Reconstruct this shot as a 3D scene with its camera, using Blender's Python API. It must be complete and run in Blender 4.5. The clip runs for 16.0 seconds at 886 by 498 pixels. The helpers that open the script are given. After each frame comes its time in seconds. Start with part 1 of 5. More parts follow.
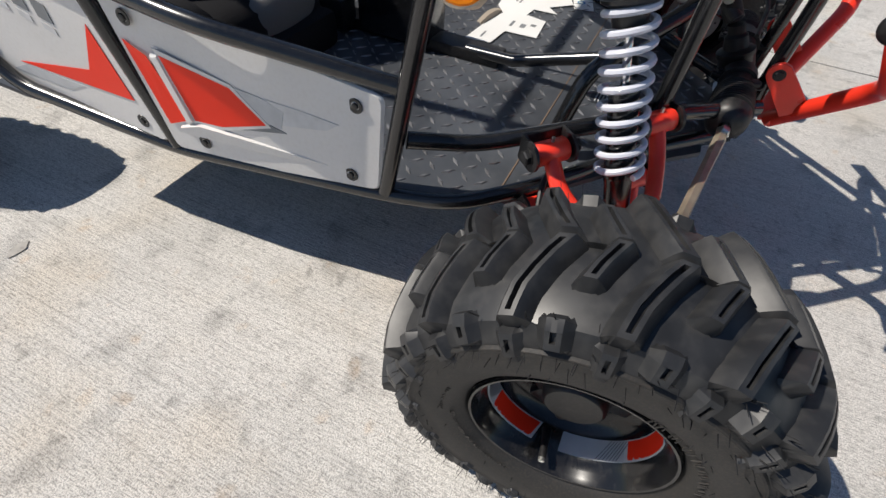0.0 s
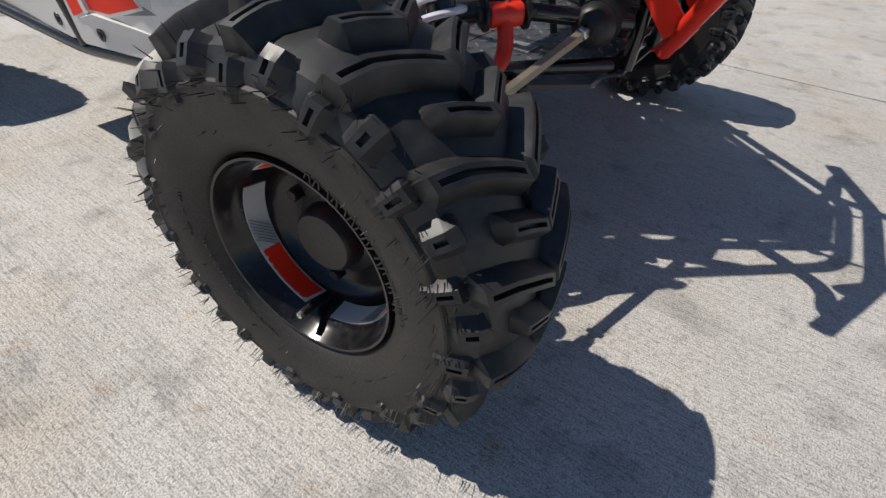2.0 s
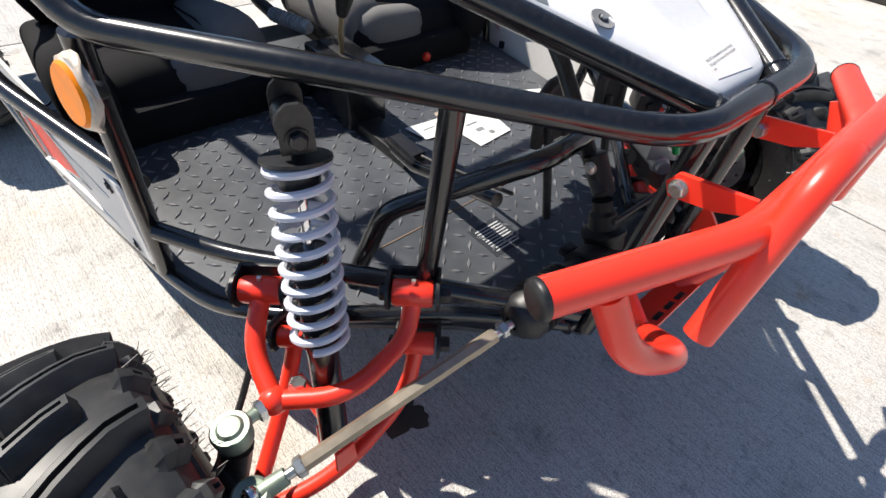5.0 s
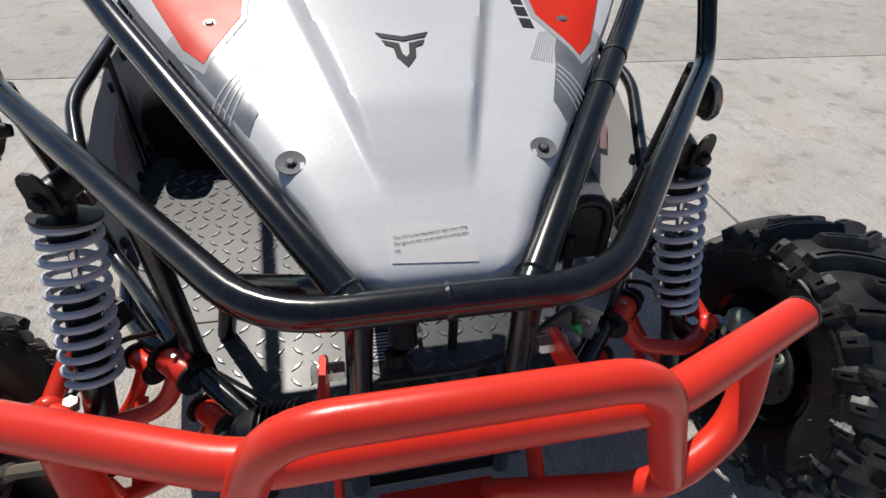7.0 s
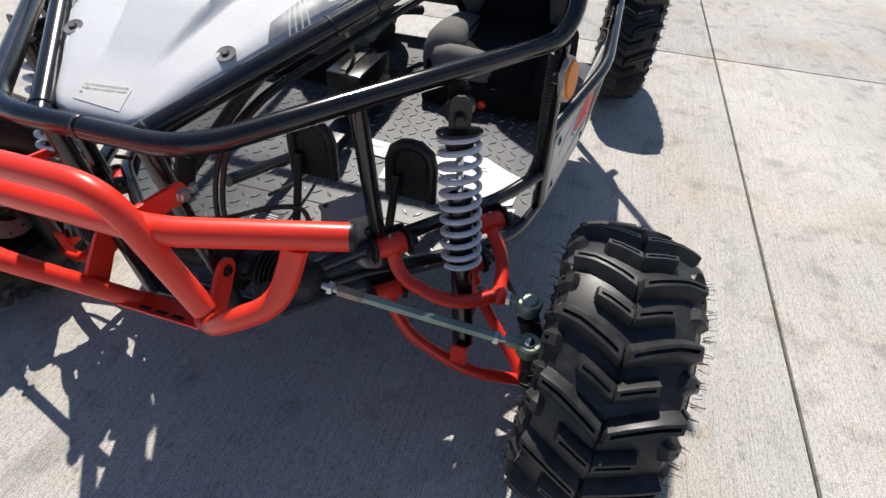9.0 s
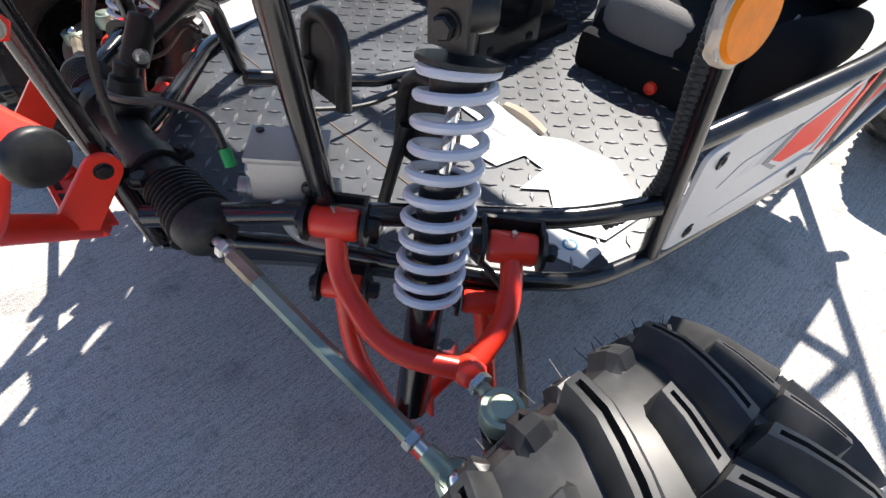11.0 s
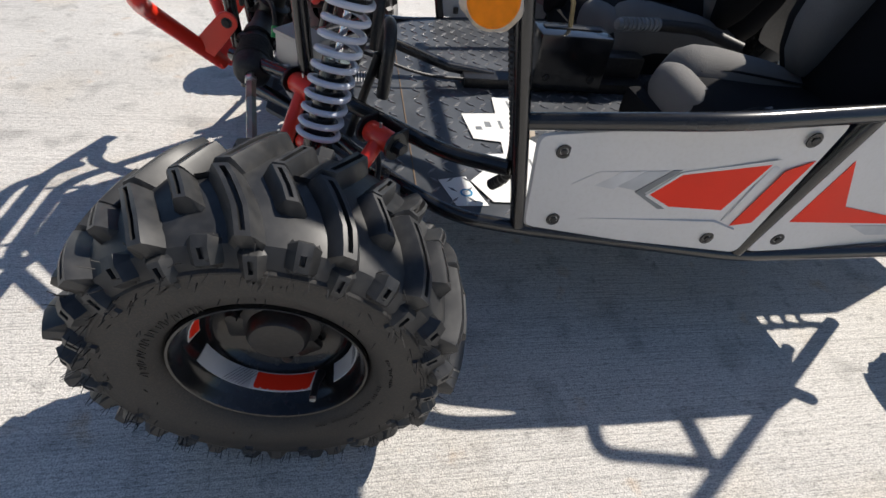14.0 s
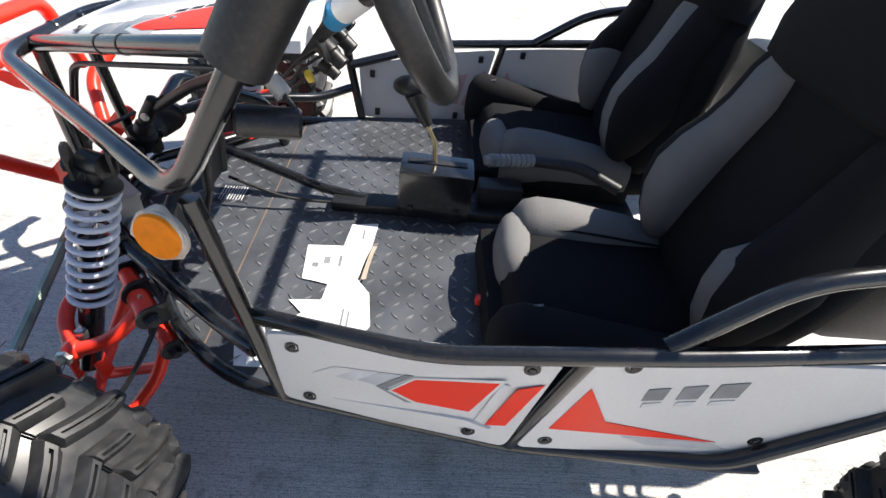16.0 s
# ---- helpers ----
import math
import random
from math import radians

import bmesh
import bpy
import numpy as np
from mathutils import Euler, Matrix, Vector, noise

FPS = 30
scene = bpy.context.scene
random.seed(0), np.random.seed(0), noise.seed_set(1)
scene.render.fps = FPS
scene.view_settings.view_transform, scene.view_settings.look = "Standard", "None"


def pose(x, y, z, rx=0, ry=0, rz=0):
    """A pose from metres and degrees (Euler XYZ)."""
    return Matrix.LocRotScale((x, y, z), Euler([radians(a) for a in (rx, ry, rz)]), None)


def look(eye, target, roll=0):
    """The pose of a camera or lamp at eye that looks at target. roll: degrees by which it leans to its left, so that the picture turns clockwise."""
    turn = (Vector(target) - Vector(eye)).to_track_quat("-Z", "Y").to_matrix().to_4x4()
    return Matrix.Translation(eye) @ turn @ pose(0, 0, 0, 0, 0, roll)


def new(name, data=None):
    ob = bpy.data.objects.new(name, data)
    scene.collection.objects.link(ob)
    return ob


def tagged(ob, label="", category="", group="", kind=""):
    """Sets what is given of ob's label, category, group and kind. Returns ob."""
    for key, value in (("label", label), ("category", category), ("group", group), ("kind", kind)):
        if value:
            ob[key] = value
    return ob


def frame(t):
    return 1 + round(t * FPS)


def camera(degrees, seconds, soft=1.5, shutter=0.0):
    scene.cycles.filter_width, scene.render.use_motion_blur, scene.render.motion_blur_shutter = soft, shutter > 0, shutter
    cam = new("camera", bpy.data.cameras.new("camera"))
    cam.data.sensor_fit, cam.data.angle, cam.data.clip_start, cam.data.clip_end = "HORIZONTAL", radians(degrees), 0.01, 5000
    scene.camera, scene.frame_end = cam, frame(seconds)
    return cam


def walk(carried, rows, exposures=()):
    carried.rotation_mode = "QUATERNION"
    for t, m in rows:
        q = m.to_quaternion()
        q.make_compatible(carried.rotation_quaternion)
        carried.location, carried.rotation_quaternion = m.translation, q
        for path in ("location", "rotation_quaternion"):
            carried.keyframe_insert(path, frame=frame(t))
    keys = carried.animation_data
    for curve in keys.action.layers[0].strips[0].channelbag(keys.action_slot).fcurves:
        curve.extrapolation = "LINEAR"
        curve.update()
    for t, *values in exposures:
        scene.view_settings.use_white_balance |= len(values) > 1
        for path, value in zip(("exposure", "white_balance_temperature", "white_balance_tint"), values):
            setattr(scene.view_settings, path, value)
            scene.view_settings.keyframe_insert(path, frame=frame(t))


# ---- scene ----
cam = camera(86.33, 16.0)
PATH = [
    (0, pose(0.8826, -0.0265, 0.6827, 41.651, -3.344, 115.930)),
    (0.5, pose(0.8915, 0.0804, 0.6796, 40.509, -3.201, 114.243)),
    (1, pose(0.9009, 0.1966, 0.6677, 41.137, -3.344, 115.674)),
    (1.5, pose(0.8689, 0.2522, 0.6015, 44.720, -3.350, 119.388)),
    (2, pose(0.8564, 0.3072, 0.5046, 49.591, -3.145, 124.378)),
    (2.5, pose(0.8405, 0.3569, 0.4545, 51.889, -2.833, 129.634)),
    (3, pose(0.7709, 0.3286, 0.5432, 52.338, -2.443, 132.705)),
    (3.5, pose(0.6667, 0.2403, 0.6213, 50.492, -2.704, 132.687)),
    (3.7, pose(0.6275, 0.2073, 0.6456, 49.419, -3.149, 131.975)),
    (5.8, pose(0.3528, 0.3474, 0.7657, 42.667, -4.270, 149.998)),
    (6, pose(0.3047, 0.3761, 0.7717, 43.376, -3.910, 153.439)),
    (6.5, pose(0.1902, 0.4080, 0.8206, 46.846, -3.579, 162.138)),
    (7, pose(0.0522, 0.3684, 0.7995, 49.329, -2.225, 169.440)),
    (7.5, pose(-0.0505, 0.3782, 0.7985, 48.431, -1.581, 175.224)),
    (8, pose(-0.1831, 0.4194, 0.8036, 47.436, -0.734, -178.620)),
    (8.5, pose(-0.3385, 0.4701, 0.8305, 46.348, -1.030, -170.867)),
    (8.7, pose(-0.4002, 0.4712, 0.8388, 45.730, -1.418, -167.795)),
    (10.8, pose(-0.5789, 0.1600, 0.6709, 41.328, -1.759, -133.909)),
    (11, pose(-0.5537, 0.1501, 0.6571, 41.738, -1.573, -132.278)),
    (11.5, pose(-0.5352, 0.1386, 0.6481, 42.603, -1.355, -129.529)),
    (12, pose(-0.6422, 0.1941, 0.6563, 43.006, -1.155, -126.785)),
    (12.5, pose(-0.7872, 0.2103, 0.6320, 43.109, -1.093, -121.438)),
    (13, pose(-0.9026, 0.2035, 0.6376, 45.489, -1.795, -114.804)),
    (13.5, pose(-0.9717, 0.0754, 0.6204, 46.384, -4.002, -106.425)),
    (14, pose(-0.9610, -0.0715, 0.6687, 46.990, -5.965, -97.647)),
    (14.5, pose(-0.9295, -0.1819, 0.7326, 48.261, -7.870, -90.615)),
    (15, pose(-0.9155, -0.2792, 0.7875, 48.597, -7.839, -86.426)),
    (15.5, pose(-0.9005, -0.3717, 0.8533, 48.604, -7.207, -85.928)),
    (16, pose(-0.8374, -0.4674, 0.8817, 48.570, -6.078, -89.977)),
]
EXPOSURES = [(0.0, 0.07), (1.0, -0.15), (1.5, -0.2), (2.5, 0.0), (3.0, 0.27), (3.5, 0.75), (5.8, 0.6), (6.5, 0.2), (7.0, -0.26), (7.5, -0.35), (8.0, -0.2), (8.7, 0.10), (10.8, 1.1), (11.5, 1.38), (12.0, 1.55), (12.5, 1.1), (13.5, 0.2), (14.0, 0.36), (14.5, 0.8), (15.0, 0.94), (16.0, 1.07)]
walk(cam, PATH, EXPOSURES)

# ---- light ----
SUN_TO = Vector((0.268, -0.709, 1.0)).normalized()
world = bpy.data.worlds.new("sky")
scene.world = world
world.use_nodes = True
wn = world.node_tree
sky = wn.nodes.new("ShaderNodeTexSky")
sky.sky_type = "NISHITA"
sky.sun_disc = False
sky.ozone_density, sky.dust_density, sky.air_density = 4.5, 0.3, 1.0
sky.sun_elevation = math.asin(SUN_TO.z)
sky.sun_rotation = math.atan2(SUN_TO.x, SUN_TO.y)
wn.links.new(sky.outputs[0], wn.nodes["Background"].inputs[0])
wn.nodes["Background"].inputs[1].default_value = 0.073
sun_data = bpy.data.lights.new("sun", "SUN")
sun_data.energy, sun_data.angle, sun_data.color = 4.6, radians(0.53), (1.0, 0.935, 0.845)
sun = new("sun", sun_data)
sun.matrix_world = look(SUN_TO * 20, (0, 0, 0))


# ---- materials ----
def material(name, color, rough=0.5, metal=0.0, coat=0.0, mottling=0.12, scale=9.0, bump=0.0, bump_scale=180.0,
             dust=0.0, dust_color=(0.45, 0.41, 0.36), spec=0.5):
    """A surface with large mottling, fine grain and optional dust."""
    m = bpy.data.materials.new(name)
    m.use_nodes = True
    t, n = m.node_tree, m.node_tree.nodes
    b = n["Principled BSDF"]
    co = n.new("ShaderNodeTexCoord")
    big, small = n.new("ShaderNodeTexNoise"), n.new("ShaderNodeTexNoise")
    big.inputs["Scale"].default_value, big.inputs["Detail"].default_value = scale, 5
    small.inputs["Scale"].default_value, small.inputs["Detail"].default_value = bump_scale, 3
    for x in (big, small):
        t.links.new(co.outputs["Object"], x.inputs["Vector"])
    ramp = n.new("ShaderNodeMapRange")
    ramp.inputs[1].default_value, ramp.inputs[2].default_value = 0.3, 0.7
    ramp.inputs[3].default_value, ramp.inputs[4].default_value = 1 - mottling, 1 + mottling
    t.links.new(big.outputs[0], ramp.inputs[0])
    mul = n.new("ShaderNodeMix")
    mul.data_type, mul.blend_type = "RGBA", "MULTIPLY"
    mul.inputs[0].default_value = 1.0
    mul.inputs[6].default_value = (*color, 1)
    t.links.new(ramp.outputs[0], mul.inputs[7])
    out = mul.outputs[2]
    if dust:
        dr = n.new("ShaderNodeMapRange")
        dr.inputs[1].default_value, dr.inputs[2].default_value = 0.45, 0.75
        dr.inputs[3].default_value, dr.inputs[4].default_value = 0.0, dust
        t.links.new(small.outputs[0], dr.inputs[0])
        dm = n.new("ShaderNodeMix")
        dm.data_type = "RGBA"
        dm.inputs[7].default_value = (*dust_color, 1)
        t.links.new(dr.outputs[0], dm.inputs[0])
        t.links.new(out, dm.inputs[6])
        out = dm.outputs[2]
    t.links.new(out, b.inputs["Base Color"])
    rr = n.new("ShaderNodeMapRange")
    rr.inputs[1].default_value, rr.inputs[2].default_value = 0.3, 0.7
    rr.inputs[3].default_value, rr.inputs[4].default_value = max(0.03, rough - 0.07), min(1.0, rough + 0.07)
    t.links.new(big.outputs[0], rr.inputs[0])
    t.links.new(rr.outputs[0], b.inputs["Roughness"])
    b.inputs["Metallic"].default_value = metal
    b.inputs["Coat Weight"].default_value = coat
    b.inputs["Coat Roughness"].default_value = 0.12
    b.inputs["Specular IOR Level"].default_value = spec
    if bump:
        bp = n.new("ShaderNodeBump")
        bp.inputs["Strength"].default_value, bp.inputs["Distance"].default_value = bump, 0.001
        t.links.new(small.outputs[0], bp.inputs["Height"])
        t.links.new(bp.outputs[0], b.inputs["Normal"])
    return m


def concrete_material():
    m = bpy.data.materials.new("broomed_concrete")
    m.use_nodes = True
    t, n = m.node_tree, m.node_tree.nodes
    b = n["Principled BSDF"]
    co = n.new("ShaderNodeTexCoord")

    def noise_node(scale, detail, stretch=(1, 1, 1), turn=0.0):
        mp = n.new("ShaderNodeMapping")
        mp.inputs["Scale"].default_value = stretch
        mp.inputs["Rotation"].default_value = (0, 0, turn)
        x = n.new("ShaderNodeTexNoise")
        x.inputs["Scale"].default_value, x.inputs["Detail"].default_value = scale, detail
        t.links.new(co.outputs["Object"], mp.inputs["Vector"])
        t.links.new(mp.outputs[0], x.inputs["Vector"])
        return x.outputs[0]

    def mapped(src, a, c, lo, hi):
        r = n.new("ShaderNodeMapRange")
        for i, v in enumerate((a, c, lo, hi)):
            r.inputs[i + 1].default_value = v
        t.links.new(src, r.inputs[0])
        return r.outputs[0]

    def times(a, c):
        x = n.new("ShaderNodeMath")
        x.operation = "MULTIPLY"
        t.links.new(a, x.inputs[0])
        t.links.new(c, x.inputs[1])
        return x.outputs[0]

    broom = noise_node(300.0, 1, (1.0, 0.03, 1.0), radians(-2))
    ragged = noise_node(360.0, 2, (1.0, 0.25, 1.0), radians(-2))
    lines = noise_node(110.0, 2, (1.0, 0.006, 1.0), radians(-2))
    broad = noise_node(2.2, 5)
    patch = noise_node(10.0, 5)
    spot = noise_node(24.0, 3)
    grit = noise_node(430.0, 3)
    shade = times(times(mapped(broom, 0.38, 0.48, 0.87, 1.03), mapped(broad, 0.3, 0.7, 0.88, 1.08)),
                  times(mapped(patch, 0.32, 0.45, 0.74, 1.0), mapped(grit, 0.40, 0.56, 0.71, 1.13)))
    shade = times(times(shade, mapped(ragged, 0.38, 0.48, 0.75, 1.05)), mapped(spot, 0.28, 0.37, 0.72, 1.0))
    shade = times(shade, mapped(lines, 0.36, 0.45, 0.92, 1.01))
    tint = n.new("ShaderNodeMix")
    tint.data_type = "RGBA"
    tint.inputs[6].default_value, tint.inputs[7].default_value = (0.575, 0.552, 0.520, 1), (0.57, 0.49, 0.385, 1)
    t.links.new(mapped(noise_node(3.1, 3), 0.52, 0.75, 0.0, 0.6), tint.inputs[0])
    mul = n.new("ShaderNodeMix")
    mul.data_type, mul.blend_type = "RGBA", "MULTIPLY"
    mul.inputs[0].default_value = 1.0
    rust = n.new("ShaderNodeMix")
    rust.data_type = "RGBA"
    rust.inputs[7].default_value = (0.50, 0.33, 0.18, 1)
    t.links.new(mapped(noise_node(14.0, 5), 0.64, 0.74, 0.0, 0.45), rust.inputs[0])
    t.links.new(tint.outputs[2], rust.inputs[6])
    t.links.new(rust.outputs[2], mul.inputs[6])
    t.links.new(shade, mul.inputs[7])
    t.links.new(mul.outputs[2], b.inputs["Base Color"])
    b.inputs["Roughness"].default_value = 0.85
    bp = n.new("ShaderNodeBump")
    bp.inputs["Strength"].default_value, bp.inputs["Distance"].default_value = 1.0, 0.0034
    t.links.new(times(broom, grit), bp.inputs["Height"])
    t.links.new(bp.outputs[0], b.inputs["Normal"])
    return m


CONCRETE = concrete_material()
BLACK = material("black_gloss_paint", (0.008, 0.0085, 0.01), 0.22, coat=0.5, mottling=0.25, dust=0.025, bump=0.05)
SATIN = material("black_satin_steel", (0.011, 0.011, 0.012), 0.40, mottling=0.3, dust=0.035, bump=0.15)
RED = material("red_powder_coat", (0.93, 0.045, 0.021), 0.34, coat=0.2, mottling=0.06, bump=0.08)
RED_STICKER = material("red_sticker", (0.90, 0.034, 0.010), 0.4, mottling=0.05, spec=0.25)
WHITE = material("white_plastic", (0.81, 0.82, 0.835), 0.36, mottling=0.04, scale=4.0, dust=0.12, dust_color=(0.5, 0.47, 0.42), bump=0.1)
PANEL = material("white_panel_plastic", (0.70, 0.682, 0.660), 0.45, mottling=0.05, scale=5.0, dust=0.14, dust_color=(0.48, 0.44, 0.38), bump=0.1)
FILM = material("wrinkled_clear_film", (0.58, 0.48, 0.38), 0.35, mottling=0.25, scale=60, bump=0.8, bump_scale=120)
SILVER = material("silver_sticker", (0.50, 0.51, 0.52), 0.4, mottling=0.1, scale=30)
PALE = material("pale_silver_sticker", (0.60, 0.60, 0.60), 0.42, mottling=0.12, scale=40)
GREY_STICKER = material("grey_sticker", (0.20, 0.21, 0.22), 0.4, mottling=0.15, scale=40)
STEEL_STICKER = material("steel_grey_sticker", (0.27, 0.285, 0.305), 0.34, metal=0.25, mottling=0.12, scale=40)
SHOW_THROUGH = material("sticker_seen_through_plastic", (0.62, 0.40, 0.41), 0.45, mottling=0.08, scale=20)
TAN = material("tan_paper", (0.50, 0.42, 0.33), 0.8, mottling=0.15)
SEAM = material("dirty_seam", (0.16, 0.11, 0.075), 0.8, mottling=0.3)
RIM = material("black_wheel_paint", (0.008, 0.008, 0.009), 0.17, mottling=0.2, dust=0.03, bump=0.03, bump_scale=90, spec=0.5)
DARK_STICKER = material("charcoal_sticker", (0.03, 0.033, 0.04), 0.5, mottling=0.1, spec=0.25)
RECESS_SHADE = material("shaded_recess_plastic", (0.24, 0.24, 0.245), 0.6, mottling=0.15, scale=40, spec=0.2)
RUBBER = material("tyre_rubber", (0.0205, 0.0210, 0.0224), 0.43, mottling=0.4, scale=16, dust=0.17, spec=0.46, bump=0.06, bump_scale=55, dust_color=(0.17, 0.162, 0.15))
SIDEWALL = material("tyre_sidewall", (0.020, 0.0195, 0.0185), 0.60, mottling=0.25, scale=14, dust=0.24, bump=0.25, bump_scale=500, dust_color=(0.13, 0.095, 0.07))
SOFT_RUBBER = material("black_rubber", (0.011, 0.011, 0.012), 0.48, mottling=0.2, dust=0.035)
# worn lug tops; their sun glints are put into the lighter colour
WORN_GLINT_STEEL = material("worn_glint_tread_steel", (0.19, 0.19, 0.20), 0.30, metal=0.3, mottling=0.4, scale=30)
FLOOR_STEEL = material("black_floor_steel", (0.058, 0.064, 0.074), 0.43, mottling=0.45, scale=7, dust=0.13, dust_color=(0.15, 0.145, 0.14), bump=0.15, bump_scale=60, spec=0.5)
DEEP_BLACK = material("deep_black_steel", (0.006, 0.006, 0.0065), 0.5, mottling=0.4, scale=20, bump=0.25, spec=0.35)
OIL = material("old_oil_stain", (0.06, 0.045, 0.035), 0.6, mottling=0.3, scale=30)
SPRING_WHITE = material("white_spring_paint", (0.66, 0.67, 0.74), 0.35, coat=0.2, mottling=0.05)
ZINC = material("zinc_steel", (0.62, 0.63, 0.60), 0.3, metal=0.9, mottling=0.15, scale=40)
GOLD_ZINC = material("gold_zinc_steel", (0.46, 0.38, 0.22), 0.35, metal=0.8, mottling=0.25, scale=30)
TAN_ZINC = material("tan_zinc_steel", (0.34, 0.29, 0.22), 0.45, metal=0.6, mottling=0.35, scale=25)
TEAL_ZINC = material("green_zinc_steel", (0.27, 0.34, 0.295), 0.45, metal=0.7, mottling=0.3, scale=20)
YELLOW_ZINC = material("yellow_zinc_steel", (0.31, 0.37, 0.30), 0.48, metal=0.7, mottling=0.3, scale=20)
DISC = material("brake_disc_steel", (0.19, 0.185, 0.18), 0.45, metal=0.7, mottling=0.25, scale=40)
CHROME = material("chrome_rod", (0.75, 0.75, 0.77), 0.12, metal=1.0, mottling=0.05)
ALU = material("cast_aluminium", (0.40, 0.40, 0.395), 0.45, metal=0.5, mottling=0.15, bump=0.3)
ORANGE = material("orange_reflector", (0.92, 0.25, 0.006), 0.4, mottling=0.12, scale=60, bump=0.3, bump_scale=300, spec=0.2)
CLEAR_EDGE = material("clear_plastic_rim", (0.42, 0.40, 0.37), 0.3, coat=0.3, mottling=0.2, scale=50)
FABRIC = material("black_seat_fabric", (0.010, 0.010, 0.0115), 0.9, mottling=0.25, scale=12, bump=0.6, bump_scale=500, spec=0.2)
MESH_FABRIC = material("grey_mesh_fabric", (0.168, 0.164, 0.161), 0.85, mottling=0.15, scale=8, dust=0.5, dust_color=(0.15, 0.15, 0.15), bump=0.9, bump_scale=420, spec=0.2)
PIPING = material("grey_piping", (0.16, 0.16, 0.17), 0.8, mottling=0.1)
PAPER = material("white_label_paper", (0.8, 0.8, 0.78), 0.6, mottling=0.04, bump=0.1)
PRINT = material("black_print", (0.02, 0.02, 0.02), 0.5, mottling=0.0)
BLUE_PRINT = material("blue_print", (0.02, 0.25, 0.5), 0.5, mottling=0.0)
YELLOW = material("yellow_label", (0.75, 0.55, 0.05), 0.5, mottling=0.1)
GREEN = material("green_plastic", (0.01, 0.35, 0.09), 0.4, mottling=0.1)
SHED_STEEL = material("blue_grey_coated_steel", (0.30, 0.35, 0.42), 0.45, mottling=0.12, scale=3, dust=0.15)
JOINT = material("joint_sealant", (0.05, 0.046, 0.04), 0.9, mottling=0.3)


# ---- mesh helpers ----
class Mesh:
    """Collects vertices and faces for one part."""

    def __init__(self):
        self.v, self.f = [], []

    def add(self, verts, faces):
        k = len(self.v)
        self.v += [Vector(p) for p in verts]
        self.f += [tuple(i + k for i in q) for q in faces]
        return self

    def rings(self, rings, closed=False, caps=True):
        n = len(rings[0])
        verts = [p for r in rings for p in r]
        faces = []
        m = len(rings)
        for i in range(m if closed else m - 1):
            a, b = i * n, ((i + 1) % m) * n
            faces += [(a + j, a + (j + 1) % n, b + (j + 1) % n, b + j) for j in range(n)]
        if caps and not closed:
            faces += [tuple(range(n - 1, -1, -1)), tuple(range((m - 1) * n, m * n))]
        return self.add(verts, faces)

    def tube(self, path, r, seg=12, bend=0.0, caps=True, r_end=None):
        pts = fillet(path, bend) if bend else [Vector(p) for p in path]
        rings, up = [], None
        for i, p in enumerate(pts):
            a, b = pts[max(i - 1, 0)], pts[min(i + 1, len(pts) - 1)]
            d = (b - a).normalized()
            if up is None:
                up = d.orthogonal().normalized()
            up = (up - d * up.dot(d)).normalized()
            side = d.cross(up)
            rr = r if r_end is None else r + (r_end - r) * i / (len(pts) - 1)
            rings.append([p + rr * (math.cos(2 * math.pi * k / seg) * up + math.sin(2 * math.pi * k / seg) * side) for k in range(seg)])
        return self.rings(rings, caps=caps)

    def revolve(self, profile, origin, axis, seg=24, closed=False, caps=True):
        """profile: (distance along the axis, radius) pairs."""
        axis = Vector(axis).normalized()
        u = axis.orthogonal().normalized()
        w = axis.cross(u)
        o = Vector(origin)
        rings = [[o + axis * a + r * (math.cos(2 * math.pi * k / seg) * u + math.sin(2 * math.pi * k / seg) * w) for k in range(seg)] for a, r in profile]
        return self.rings(rings, closed=closed, caps=caps)

    def box(self, size, m=None, bevel=0.0):
        m = m or Matrix()
        bm = bmesh.new()
        bmesh.ops.create_cube(bm, size=1.0)
        bmesh.ops.scale(bm, vec=size, verts=bm.verts)
        if bevel:
            bmesh.ops.bevel(bm, geom=bm.edges[:], offset=bevel, segments=2, affect="EDGES", profile=0.6)
        bm.verts.index_update()
        self.add([m @ x.co for x in bm.verts], [[x.index for x in q.verts] for q in bm.faces])
        bm.free()
        return self

    def slab(self, outline, normal, thick, bevel=0.0):
        """A plate with this outline of points, thickened along the normal, with chamfered front edge."""
        nrm = Vector(normal).normalized() * thick
        pts = [Vector(p) for p in outline]
        c = sum(pts, Vector()) / len(pts)
        front = [p + nrm for p in pts]
        if bevel:
            inset = [p + nrm + (c - p).normalized() * bevel for p in pts]
            mid = [p + nrm * max(0.0, 1 - bevel / thick) for p in pts]
            return self.rings([pts, mid, inset])
        return self.rings([pts, front])

    def sphere(self, c, r, seg=16, ring=10, squash=(1, 1, 1)):
        c = Vector(c)
        prof = [(-math.cos(math.pi * i / ring), math.sin(math.pi * i / ring)) for i in range(ring + 1)]
        rings = [[c + r * Vector((q * math.cos(2 * math.pi * k / seg) * squash[0], q * math.sin(2 * math.pi * k / seg) * squash[1], h * squash[2])) for k in range(seg)]
                 for h, q in [(h, max(q, 0.01)) for h, q in prof]]
        return self.rings(rings)


def fillet(path, radius, steps=6):
    pts = [Vector(p) for p in path]
    out = [pts[0]]
    for a, b, c in zip(pts, pts[1:], pts[2:]):
        u, w = (a - b), (c - b)
        cut = min(radius, u.length * 0.48, w.length * 0.48)
        p, q = b + u.normalized() * cut, b + w.normalized() * cut
        for i in range(steps + 1):
            s = i / steps
            out.append((1 - s) ** 2 * p + 2 * s * (1 - s) * b + s * s * q)
    out.append(pts[-1])
    return out


